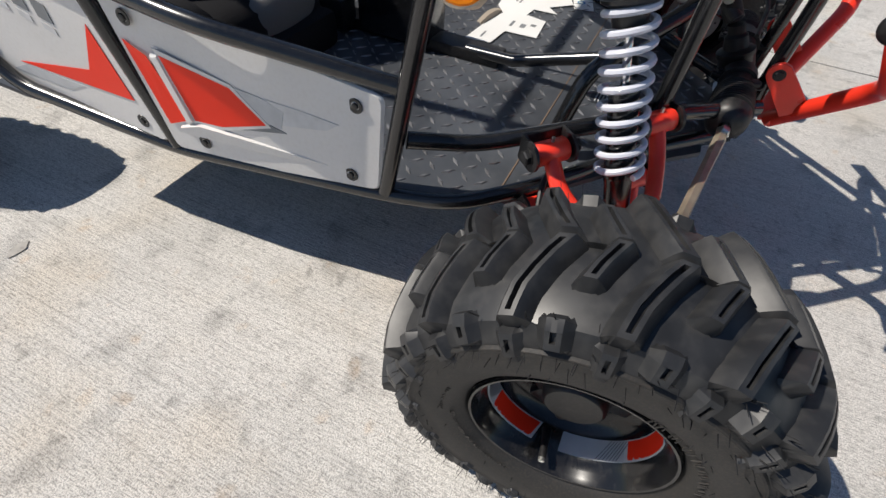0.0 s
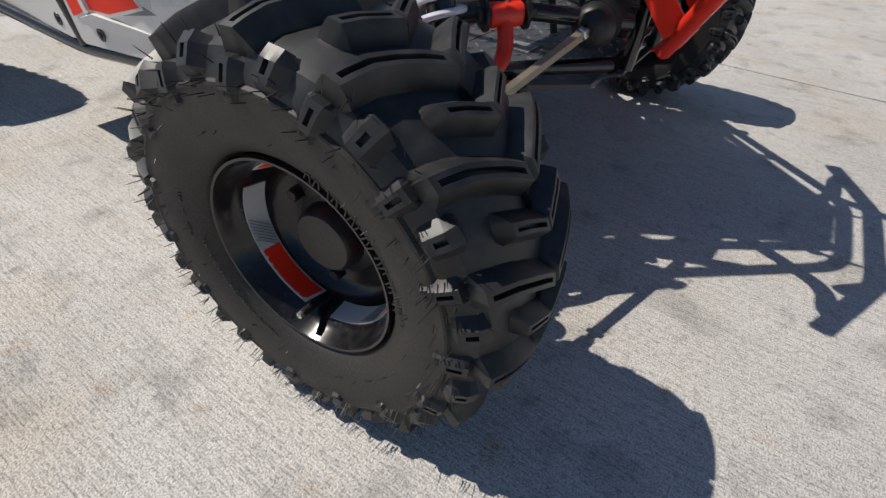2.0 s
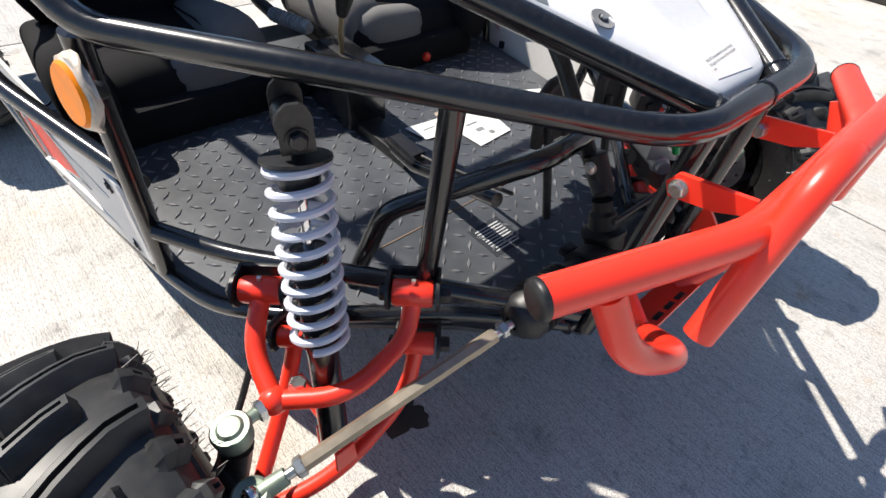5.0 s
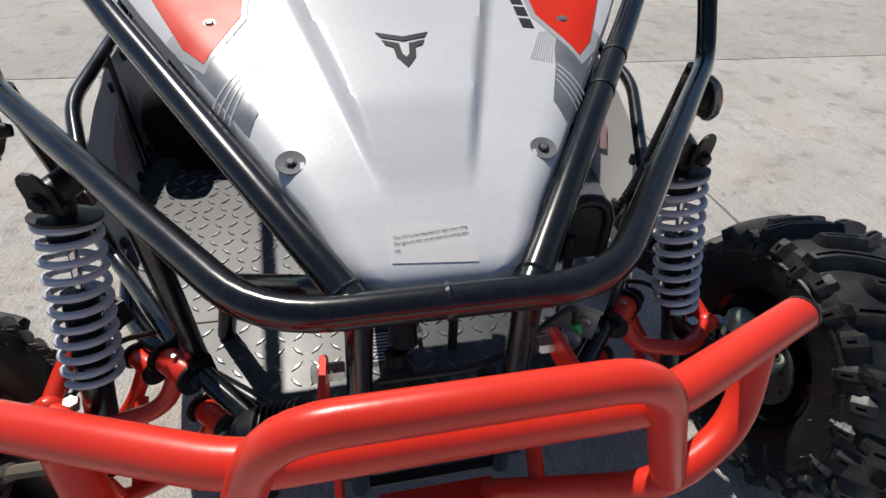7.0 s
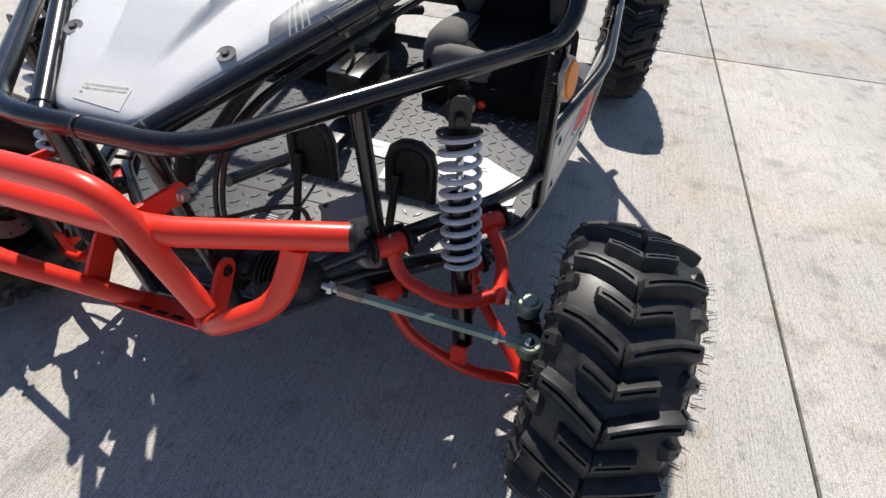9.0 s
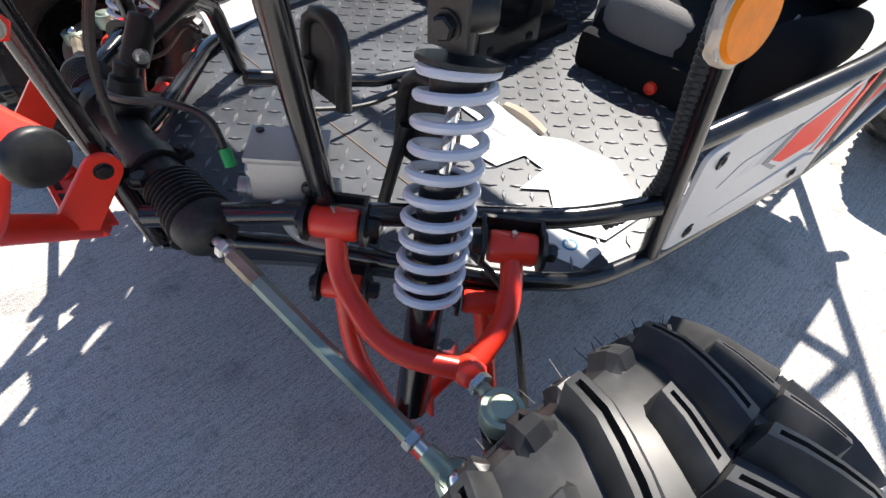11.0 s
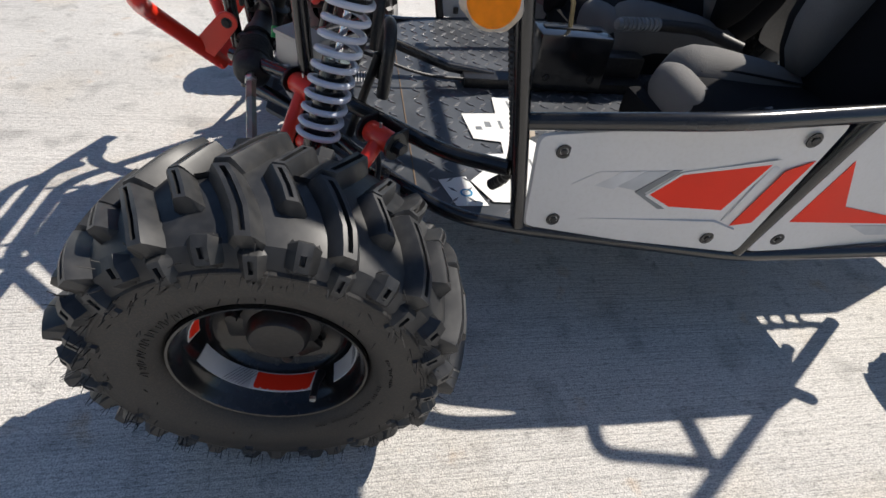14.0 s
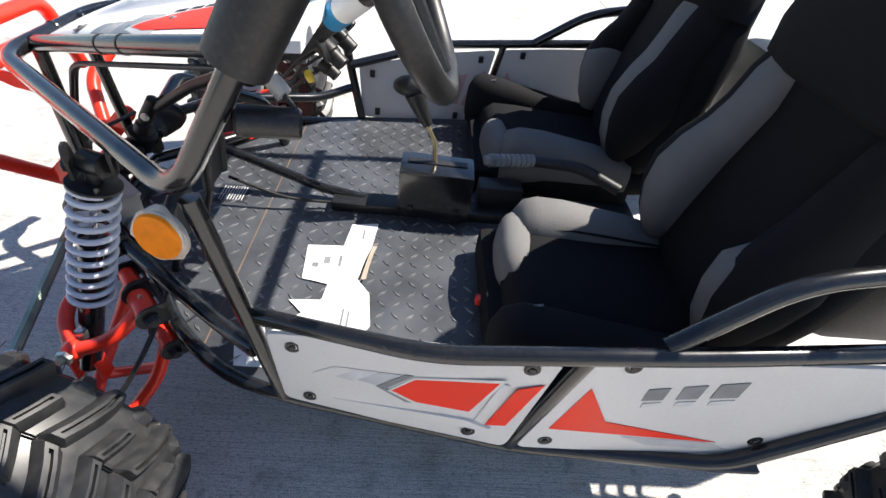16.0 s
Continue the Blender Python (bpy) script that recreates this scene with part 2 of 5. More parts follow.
def part(name, mesh, mat, parent=None, label="", smooth=38):
    """Links the collected mesh as one object under its thing."""
    me = bpy.data.meshes.new(name)
    me.from_pydata([tuple(p) for p in mesh.v], [], mesh.f)
    bm = bmesh.new()
    bm.from_mesh(me)
    bmesh.ops.recalc_face_normals(bm, faces=bm.faces)
    bm.to_mesh(me)
    bm.free()
    me.polygons.foreach_set("use_smooth", [True] * len(me.polygons))
    me.set_sharp_from_angle(angle=radians(smooth))
    me.materials.append(mat)
    ob = new(name, me)
    ob.parent = parent
    return tagged(ob, label) if label else ob


def bolt(mesh, p, axis, r=0.006, h=0.005, washer=0.0):
    if washer:
        mesh.revolve([(0, washer), (0.0015, washer)], p, axis, 16)
    mesh.revolve([(0, r), (h * 0.8, r), (h, r * 0.8)], p, axis, 6)
    return mesh


def V(s, x, y, z):
    """A point given for the +x side, mirrored when s is -1."""
    return Vector((s * x, y, z))


def flat_decal(name, outline, normal, mat, parent, lift=0.0012, label=""):
    return part(name, Mesh().slab([Vector(p) for p in outline], normal, lift), mat, parent, label)


# ---- ground ----
def concrete_ground():
    base = Mesh().add([(-60, -60, -0.012), (60, -60, -0.012), (60, 60, -0.012), (-60, 60, -0.012)], [(0, 1, 2, 3)])
    g = tagged(part("ground", base, JOINT), "wide outdoor concrete yard with dark saw-cut joints", kind="structure")
    xs, ys = [-1.02 + 3.6 * i for i in range(-4, 6)], [-1.83 + 3.6 * i for i in range(-4, 6)]
    xs, ys = [-55.0] + xs + [55.0], [-55.0] + ys + [55.0]
    for x0, x1 in zip(xs, xs[1:]):
        for y0, y1 in zip(ys, ys[1:]):
            c = Vector(((x0 + x1) / 2, (y0 + y1) / 2, -0.006))
            m = Mesh().box((x1 - x0 - 0.008, y1 - y0 - 0.008, 0.012), Matrix.Translation(c), 0.002)
            part("concrete_slab", m, CONCRETE, g)
    return g


GROUND = concrete_ground()


# ---- wheels ----
TYRE_PROFILE = [(a * 0.83, r * 1.018) for a, r in (
    (-0.072, 0.102), (-0.082, 0.106), (-0.094, 0.118), (-0.101, 0.134), (-0.102, 0.152), (-0.098, 0.170), (-0.088, 0.1835), (-0.066, 0.1915), (-0.035, 0.1965), (0.0, 0.1985))]
TYRE_PROFILE += [(-a, r) for a, r in reversed(TYRE_PROFILE[:-1])]


def profile_at(u):
    """Radius and outward slope of the tread at axial place u; past the shoulder u runs on down the sidewall."""
    pts = TYRE_PROFILE[9:]
    sgn = 1 if u >= 0 else -1
    left = abs(u)
    for (a, r), (b, q) in zip(pts, pts[1:]):
        step = math.hypot(b - a, q - r)
        if left <= step:
            k = left / step
            nx, nr = -(q - r) / step, (b - a) / step
            return sgn * (a + (b - a) * k), r + (q - r) * k, sgn * nx, nr
        left -= step
    return sgn * pts[-1][0], pts[-1][1], sgn, 0


TREAD = {}


def tyre_mesh(out, seed):
    """A chunky tread tyre round the x axis; out is the sign of its outer side."""
    rnd = random.Random(seed)
    m = Mesh()
    m.revolve(TYRE_PROFILE, (0, 0, 0), (1, 0, 0), 96, caps=False)
    side = Mesh()

    def point(u, v, h):
        x, r, nx, nr = profile_at(u)
        a = v / 0.2
        rr = r + nr * h
        return Vector((x + nx * h, rr * math.sin(a), rr * math.cos(a)))

    def lug(kind, path, width, h, slot=0.006, floor=0.004, flare=0.0075):
        """A tread block along u, v points with a slot down its middle that is closed at both ends."""
        pts = [Vector((a, b, 0)) for a, b in path]
        d0, d1 = (pts[0] - pts[1]).normalized(), (pts[-1] - pts[-2]).normalized()
        w, q = width / 2, slot / 2
        rows = [(pts[0] + d0 * flare * 0.7, -0.001, -0.001, flare * 0.5), (pts[0], h, h, flare), (pts[0] - d0 * (width - slot) / 2, h, h, flare), (pts[0] - d0 * (width - slot) / 1.9, h, floor, flare)]
        rows += [(p, h, floor, flare) for p in pts[1:-1]]
        rows += [(pts[-1] - d1 * (width - slot) / 1.9, h, floor, flare), (pts[-1] - d1 * (width - slot) / 2, h, h, flare), (pts[-1], h, h, flare), (pts[-1] + d1 * flare * 0.7, -0.001, -0.001, flare * 0.5)]
        rings = []
        for p, hh, hs, fl in rows:
            rings.append([point(p.x, p.y - w - fl, -0.001), point(p.x, p.y - w - 0.0016, hh - 0.0034), point(p.x, p.y - w + 0.0010, hh), point(p.x, p.y - q, hh), point(p.x, p.y - q * 0.7, hs),
                          point(p.x, p.y + q * 0.7, hs), point(p.x, p.y + q, hh), point(p.x, p.y + w - 0.0010, hh), point(p.x, p.y + w + 0.0016, hh - 0.0034), point(p.x, p.y + w + fl, -0.001)])
        TREAD.setdefault(kind, Mesh()).rings(rings)

    n = 15
    if not TREAD:
        v = 0.0
        half = math.pi * 0.2 / n
        for sgn in (1, -1):
            # long slotted arm of the chevron
            lug(("tread_block", "long", sgn), [(sgn * 0.003, v + 0.0225), (sgn * 0.02, v + 0.013), (sgn * 0.036, v + 0.0045), (sgn * 0.052, v - 0.0025), (sgn * 0.064, v - 0.0065), (sgn * 0.075, v - 0.009)], 0.0142, 0.0160, 0.0046, 0.0085, 0.0090)
            # short chevron between the long ones
            c = v + half + 0.004
            lug(("tread_block", "short", 1), [(sgn * 0.0004, c + 0.0165), (sgn * 0.012, c + 0.011), (sgn * 0.026, c + 0.0045), (sgn * 0.040, c - 0.0015)], 0.0116, 0.0150, 0.0036, 0.0090, 0.0080)
            # shoulder knobs with a small recess
            lug(("shoulder_knob", "high", sgn), [(sgn * 0.071, c - 0.019), (sgn * 0.076, c - 0.0193), (sgn * 0.084, c - 0.0197), (sgn * 0.091, c - 0.020)], 0.0155, 0.0092, 0.0050, 0.0045, 0.0085)
            lug(("shoulder_knob", "low", sgn), [(sgn * 0.083, v - 0.0135), (sgn * 0.088, v - 0.0138), (sgn * 0.096, v - 0.0142), (sgn * 0.102, v - 0.0145)], 0.0140, 0.0075, 0.0045, 0.0030, 0.0070)
            lug(("shoulder_knob", "low", sgn), [(sgn * 0.101, v - 0.0145), (sgn * 0.104, v - 0.0145), (sgn * 0.107, v - 0.0145), (sgn * 0.110, v - 0.0145)], 0.012, 0.004, 0.003, 0.003, 0.003)
            # thin rib joining the two chevrons
            lug(("tread_block", "short", 1), [(sgn * 0.0004, c - 0.012), (sgn * 0.0012, c - 0.006), (sgn * 0.0012, c + 0.004), (sgn * 0.0004, c + 0.010)], 0.003, 0.004, 0.0006, 0.004, 0.001)
    # rubber whiskers
    hairs = Mesh()
    for k in range(330):
        sgn = out if rnd.random() < 0.7 else -out
        u = sgn * rnd.choice((0.073, 0.088, 0.094, 0.098, 0.102, 0.106, 0.106, 0.112, 0.135))
        v = rnd.uniform(0, 2 * math.pi * 0.2)
        wall = abs(u) > 0.108
        p = point(u, v, 0.0 if wall else 0.005)
        tip = point(u + sgn * rnd.uniform(-0.004, 0.004), v + rnd.uniform(-0.004, 0.004), rnd.uniform(0.003, 0.007) if wall else rnd.uniform(0.013, 0.021))
        hairs.tube([p, tip], 0.0006, 4, r_end=0.0003)
    return m, hairs


def sidewall(out):
    """The dusty outer wall with its raised ring and moulded ribs."""
    prof = [(abs(a) + 0.0006, r) for a, r in TYRE_PROFILE[:5]] + [(0.0850, 0.1625), (0.0858, 0.1640), (0.0853, 0.1662), (0.0825, 0.1680)]
    return Mesh().revolve([(out * a, r) for a, r in prof], (0, 0, 0), (1, 0, 0), 96, caps=False)


def side_ribs(out):
    """Worn moulded lettering near the bead and a few short ribs further out."""
    m = Mesh()
    for start, count, r, tall in ((0.35, 34, 0.1205, 0.0085), (3.5, 30, 0.1175, 0.0055), (4.6, 12, 0.1285, 0.004)):
        for k in range(count):
            if k % 9 in (4, 8):
                continue
            a = start + k * 0.036
            lean = 0.35 if k % 2 else -0.15
            x = 0.0796 + (r - 0.1175) * 0.26
            c = Vector((out * x, r * math.sin(a), r * math.cos(a)))
            m.box((0.0009, 0.0011, tall * (1.0 if k % 3 else 0.65)), Matrix.Translation(c) @ Matrix.Rotation(-a + lean, 4, "X"))
    return m


def wheel(s, center, toe, spin, parent, name, detail=True):
    """A wheel with tyre, rim, hub and stickers. Outer side towards s."""
    m0 = Matrix.Translation(center) @ Matrix.Rotation(radians(toe), 4, "Z") @ Matrix.Rotation(radians(spin), 4, "X")

    def put(ob):
        ob.matrix_basis = m0 if ob.parent == parent else Matrix()
        return ob

    rim = Mesh()
    rim.revolve([(s * a, r) for a, r in ((0.066, 0.1045), (0.0705, 0.103), (0.070, 0.1005), (0.065, 0.0985), (0.057, 0.0962), (0.050, 0.0930), (0.046, 0.0900), (0.024, 0.0865),
                                         (0.011, 0.082), (0.003, 0.071), (0.000, 0.050), (-0.002, 0.0), (-0.006, 0.0), (-0.006, 0.078), (-0.05, 0.088), (-0.062, 0.100), (-0.066, 0.1035), (-0.062, 0.107))],
                (0, 0, 0), (1, 0, 0), 64, caps=False)
    rim.revolve([(s * 0.0575, 0.1), (s * 0.0575, 0.104), (s * -0.0575, 0.104), (s * -0.0575, 0.1)], (0, 0, 0), (1, 0, 0), 64, caps=False)
    w = put(part(name, rim, RIM, parent, "black pressed-steel wheel rim with red and silver stickers"))
    tread, hairs = tyre_mesh(s, 3 if s > 0 else 5)
    put(part("tyre", tread, RUBBER, w, "black chunky all-terrain tyre with deep chevron lugs", 30))
    for kind, block in TREAD.items():
        if isinstance(block, Mesh):
            first_block = put(part(kind[0], block, RUBBER, w, smooth=30))
            TREAD[kind] = first_block.data
        for k in range(15):
            if k == 0 and isinstance(block, Mesh):
                continue
            piece = new(kind[0], TREAD[kind])
            piece.parent = w
            piece.matrix_basis = Matrix.Rotation(-2 * math.pi * k / 15, 4, "X")
    tagged(put(part("rubber_flash", hairs, SOFT_RUBBER, w)), kind="stuff")
    put(part("sidewall", sidewall(s), SIDEWALL, w, "dusty brown-black tyre sidewall"))
    # inner side in darker rubber, its deep shade put into the colour
    put(part("shaded_inner_wall", sidewall(-s), SOFT_RUBBER, w))
    tagged(put(part("moulded_ribs", side_ribs(s), SIDEWALL, w)), kind="stuff")
    hub = Mesh()
    hub.revolve([(s * a, r) for a, r in ((-0.002, 0.048), (0.012, 0.046), (0.016, 0.036), (0.031, 0.0335), (0.0345, 0.030), (0.035, 0.0))], (0, 0, 0), (1, 0, 0), 32, caps=False)
    for k in range(3):
        a = 2 * math.pi * k / 3 + 0.5
        hub.box((0.012, 0.034, 0.03), Matrix.Rotation(a, 4, "X") @ Matrix.Translation((s * 0.008, 0, 0.045)), 0.004)
    put(part("hub", hub, SATIN, w, "black hub with round cap"))
    turned = radians(-65 if s > 0 else 103)
    for k in range(3):
        a = 2 * math.pi * k / 3 + 1.1
        nut = bolt(Mesh(), Vector((s * 0.010, 0.054 * math.sin(a), 0.054 * math.cos(a))), (s, 0, 0), 0.0075, 0.012)
        put(part("lug_nut", nut, SATIN, w))
        first = turned - radians(s * 120 * k)
        # a silver wedge with fine dark lines, then a red one with a pale edge, both cut on the slant
        for mat, lo, hi, nm, r_off, x_in in ((SILVER, 0, 54, "silver_sticker", 0.0, 0.0), (PALE, 49, 98.5, "pale_sticker", -0.0003, 0.0), (RED_STICKER, 52, 96.5, "red_sticker", -0.0006, 0.0016)):
            rings = []
            for i in range(9):
                row = []
                for x, r in ((0.0450 - x_in, 0.0895), (0.0220 + x_in, 0.0858), (0.0220 + x_in, 0.0848), (0.0450 - x_in, 0.0885)):
                    skew = 0.09 if r < 0.0868 and r != 0.0885 else 0.0
                    bb = first - s * (radians(lo + (hi - lo) * i / 8) + skew * (0.2 + 0.8 * i / 8))
                    row.append(Vector((s * x, (r + r_off) * math.sin(bb), (r + r_off) * math.cos(bb))))
                rings.append(row)
            put(part(nm, Mesh().rings(rings), mat, w))
        for i in range(7):
            bb = first - s * radians(27 + 2.6 * i)
            line = [Vector((s * x, r * math.sin(bb - s * q), r * math.cos(bb - s * q))) for x, r, q in ((0.044, 0.0882, 0.0), (0.023, 0.0848, 0.20), (0.023, 0.0848, 0.213), (0.044, 0.0882, 0.013))]
            put(part("sticker_line", Mesh().slab(line, (0, -math.sin(bb), -math.cos(bb)), 0.0004), GREY_STICKER, w))
    va = turned - s * radians(108)
    stem = [Vector((s * x, r * math.sin(va), r * math.cos(va))) for x, r in ((0.028, 0.084), (0.048, 0.077), (0.066, 0.075))]
    put(part("valve_stem", Mesh().tube(stem[:2], 0.0062, 10, r_end=0.0042).tube(stem[1:], 0.0042, 10), SOFT_RUBBER, w))
    put(part("valve_tip", Mesh().revolve([(0, 0.0036), (0.004, 0.0036), (0.004, 0.0022), (0.0015, 0.0018)], stem[2], (s, 0, 0), 10), ZINC, w))
    return w


# ---- the go-kart ----
kart = new("go_kart")
tagged(kart, "black, white and red two-seat go-kart parked on concrete", "go-kart")
WHEEL_X, WHEEL_Y, WHEEL_Z = 0.594, 0.029, 0.2125

wheel(1, (WHEEL_X, WHEEL_Y, WHEEL_Z), 4.0, 0, kart, "front_wheel")
wheel(-1, (-WHEEL_X, WHEEL_Y - 0.006, WHEEL_Z), -4.0, 0, kart, "front_wheel")
for s in (1, -1):
    wheel(s, (s * 0.60, -1.36, 0.2115), 0, 40 * s, kart, "rear_wheel")


def frame_tube(path, r, bend=0.03, mat=None, name="frame_tube", label=""):
    return part(name, Mesh().tube(path, r, 14, bend), mat or BLACK, kart, label)


R_TUBE = 0.0125
# front loop with both windscreen pillars
PILLAR = Vector((-0.03, -0.465, 0.801))


def pillar_at(s, z):
    k = (z - 0.582) / PILLAR.z
    return V(s, 0.447 + PILLAR.x * k, -0.231 + PILLAR.y * k, z)


frame_tube([pillar_at(1, 1.17), V(1, 0.447, -0.231, 0.582), V(1, 0.121, 0.156, 0.566), V(-1, 0.121, 0.156, 0.566), V(-1, 0.447, -0.231, 0.582), pillar_at(-1, 1.17)],
           R_TUBE, 0.05, label="glossy black bent front frame loop")
part("weld_seam", Mesh().revolve([(-0.002, 0.0132), (0.0, 0.0139), (0.002, 0.0132)], (0.0, 0.156, 0.566), (1, 0, 0), 20), BLACK, kart)
# roll cage
for s in (1, -1):
    top = pillar_at(s, 1.17)
    frame_tube([top, V(s, 0.515, -1.29, 1.21), V(s, 0.395, -1.24, 0.34)], R_TUBE, 0.045)
    pad = Mesh().tube([pillar_at(s, 0.722), pillar_at(s, 0.726), pillar_at(s, 1.10)], 0.029, 18)
    part("pillar_pad", pad, SOFT_RUBBER, kart, "black foam pad round the windscreen pillar")
    # post, rails, panel frame
    frame_tube([V(s, 0.437, -0.236, 0.572), V(s, 0.450, -0.298, 0.232)], 0.0115)
    frame_tube([V(s, 0.436, -0.270, 0.391), V(s, 0.518, -0.500, 0.442), V(s, 0.522, -0.80, 0.474), V(s, 0.515, -1.09, 0.505), V(s, 0.40, -1.225, 0.52)], 0.0115, 0.05)
    frame_tube([V(s, 0.095, 0.118, 0.265), V(s, 0.19, 0.022, 0.262), V(s, 0.367, -0.120, 0.250), V(s, 0.424, -0.205, 0.228), V(s, 0.450, -0.298, 0.226), V(s, 0.503, -0.638, 0.213),
                V(s, 0.535, -0.935, 0.250), V(s, 0.53, -1.12, 0.42)], 0.0115, 0.04)
    frame_tube([V(s, 0.443, -0.268, 0.325), V(s, 0.388, -0.193, 0.312), V(s, 0.252, 0.012, 0.350), V(s, 0.13, 0.135, 0.335)], 0.0115, 0.035)
    frame_tube([V(s, 0.505, -0.634, 0.222), V(s, 0.518, -0.682, 0.458)], 0.010)
    frame_tube([V(s, 0.512, -0.765, 0.476), V(s, 0.488, -0.885, 0.568), V(s, 0.482, -1.10, 0.615), V(s, 0.415, -1.225, 0.64)], 0.0115, 0.05)
    # hood rails
    frame_tube([V(s, 0.057, 0.155, 0.5625), V(s, 0.255, -0.144, 0.656), V(s, 0.365, -0.316, 0.708), pillar_at(s, 0.76)], R_TUBE, 0.03)
    # shock brace and front uprights
    frame_tube([V(s, 0.236, 0.012, 0.566), V(s, 0.246, 0.006, 0.345)], 0.0115)
    frame_tube([V(s, 0.060, 0.147, 0.556), V(s, 0.079, 0.135, 0.258)], 0.0105)
frame_tube([V(1, 0.105, 0.118, 0.265), V(-1, 0.105, 0.118, 0.265)], 0.0115)
frame_tube([(-0.50, -0.895, 1.19), (0.50, -0.895, 1.19)], R_TUBE)
frame_tube([(-0.46, -1.285, 1.0), (0.46, -1.285, 1.0)], R_TUBE)
for s in (1, -1):
    frame_tube([V(s, 0.479, -1.275, 0.952), V(s, 0.444, -1.085, 0.952), V(s, 0.36, -1.10, 0.952)], 0.0105, 0.03, name="rear_brace")


for k in (0.64, 0.81):
    a, b = V(-1, 0.065, 0.143, 0.566), V(-1, 0.255, -0.144, 0.656)
    part("cable_tie", Mesh().revolve([(-0.0011, 0.0126), (-0.0011, 0.0134), (0.0011, 0.0134), (0.0011, 0.0126)], a.lerp(b, k), b - a, 20, closed=True), SOFT_RUBBER, kart)
for s in (1, -1):
    a, b = V(s, 0.065, 0.143, 0.566), V(s, 0.255, -0.144, 0.656)
    part("weld_bead", Mesh().revolve([(-0.003, 0.0120), (0.0, 0.0142), (0.003, 0.0120)], a.lerp(b, 0.008), b - a, 20), BLACK, kart)
# cables tied under the hood rail
for off, low in ((-0.006, 0.019), (0.004, 0.022)):
    part("cable", Mesh().tube([(-0.345 + off, -0.286, 0.697 - low), (-0.255 + off, -0.144, 0.652 - low), (-0.135 + off, 0.045, 0.592 - low), (-0.098 + off, 0.085, 0.545 - low), (-0.088 + off, 0.112, 0.46), (-0.085 + off, 0.118, 0.40)], 0.0034, 8, 0.05), SOFT_RUBBER, kart)


# floor
def floor_plate():
    def half(y):
        for (a, p), (b, q) in zip(edge, edge[1:]):
            if a >= y >= b:
                return p + (q - p) * (a - y) / (a - b)
        return edge[-1][1]
    edge = [(0.10, 0.112), (0.022, 0.188), (-0.12, 0.364), (-0.205, 0.421), (-0.298, 0.447), (-0.638, 0.500), (-0.935, 0.530), (-1.0, 0.530)]
    ys = [a for a, b in edge]
    m = Mesh()
    left, right = [(-half(y) - 0.007, y, 0.228) for y in ys], [(half(y) + 0.007, y, 0.228) for y in reversed(ys)]
    m.slab(left + right, (0, 0, 1), 0.008)
    f = part("floor_plate", m, FLOOR_STEEL, kart, "black diamond-tread steel floor plate")
    lugs = Mesh()
    pitch = 0.0265
    for i in range(-21, 22):
        for j in range(0, 36):
            x, y = i * pitch, 0.08 - j * pitch
            if abs(x) > half(y) - 0.02 or abs(y + 0.155) < 0.006:
                continue
            turn = radians(45 if (i + j) % 2 else -45)
            d, w = Vector((math.cos(turn), math.sin(turn), 0)) * 0.0125, Vector((-math.sin(turn), math.cos(turn), 0)) * 0.0034
            c = Vector((x, y, 0.2358))
            h = Vector((0, 0, 0.0022))
            lugs.add([c - d, c - w, c + d, c + w, c - d * 0.6 + h, c - w * 0.5 + h, c + d * 0.6 + h, c + w * 0.5 + h],
                     [(0, 1, 5, 4), (1, 2, 6, 5), (2, 3, 7, 6), (3, 0, 4, 7), (4, 5, 6, 7)])
    tagged(part("tread_pattern", lugs, WORN_GLINT_STEEL, f, smooth=20), kind="stuff")
    part("floor_seam", Mesh().box((0.80, 0.0022, 0.002), Matrix.Translation((0, -0.155, 0.2364)), 0.0005), SEAM, f)
    return f


FLOOR = floor_plate()


# side panels
def panel_point(s, y, z, lift=0.0):
    """A point on the panel's outer face."""
    x = 0.461 + (-0.33 - y) * 0.165 if y > -0.62 else 0.509 + (-0.62 - y) * 0.03
    return V(s, x + lift, y, z)


def panel_decal(name, s, outline, mat, parent, lift=0.0045):
    pts = [panel_point(s, y, z, lift) for y, z in outline]
    return part(name, Mesh().slab(pts, (s, 0, 0), 0.0008), mat, parent)


def round_corners(outline, r, steps=4):
    pts = [Vector((a, b, 0)) for a, b in outline]
    out = []
    n = len(pts)
    for i in range(n):
        a, b, c = pts[i - 1], pts[i], pts[(i + 1) % n]
        u, w = (a - b), (c - b)
        k = min(r, u.length * 0.4, w.length * 0.4)
        p, q = b + u.normalized() * k, b + w.normalized() * k
        for j in range(steps + 1):
            t = j / steps
            e = (1 - t) ** 2 * p + 2 * t * (1 - t) * b + t * t * q
            out.append((e.x, e.y))
    return out


def panel_relief(name, s, outline, parent):
    """A raised field moulded on the panel: (y, z, height) corners."""
    foot = [panel_point(s, y, z, 0.0035) for y, z, h in outline]
    proud = 0.7 if s > 0 else 0.3
    top = [panel_point(s, y, z, 0.0040 + proud * h) for y, z, h in outline]
    c = sum(top, Vector()) / len(top)
    top = [p + (c - p).normalized() * min(0.004, 0.004) for p in top]
    return part(name, Mesh().rings([foot, top]), PANEL, parent)


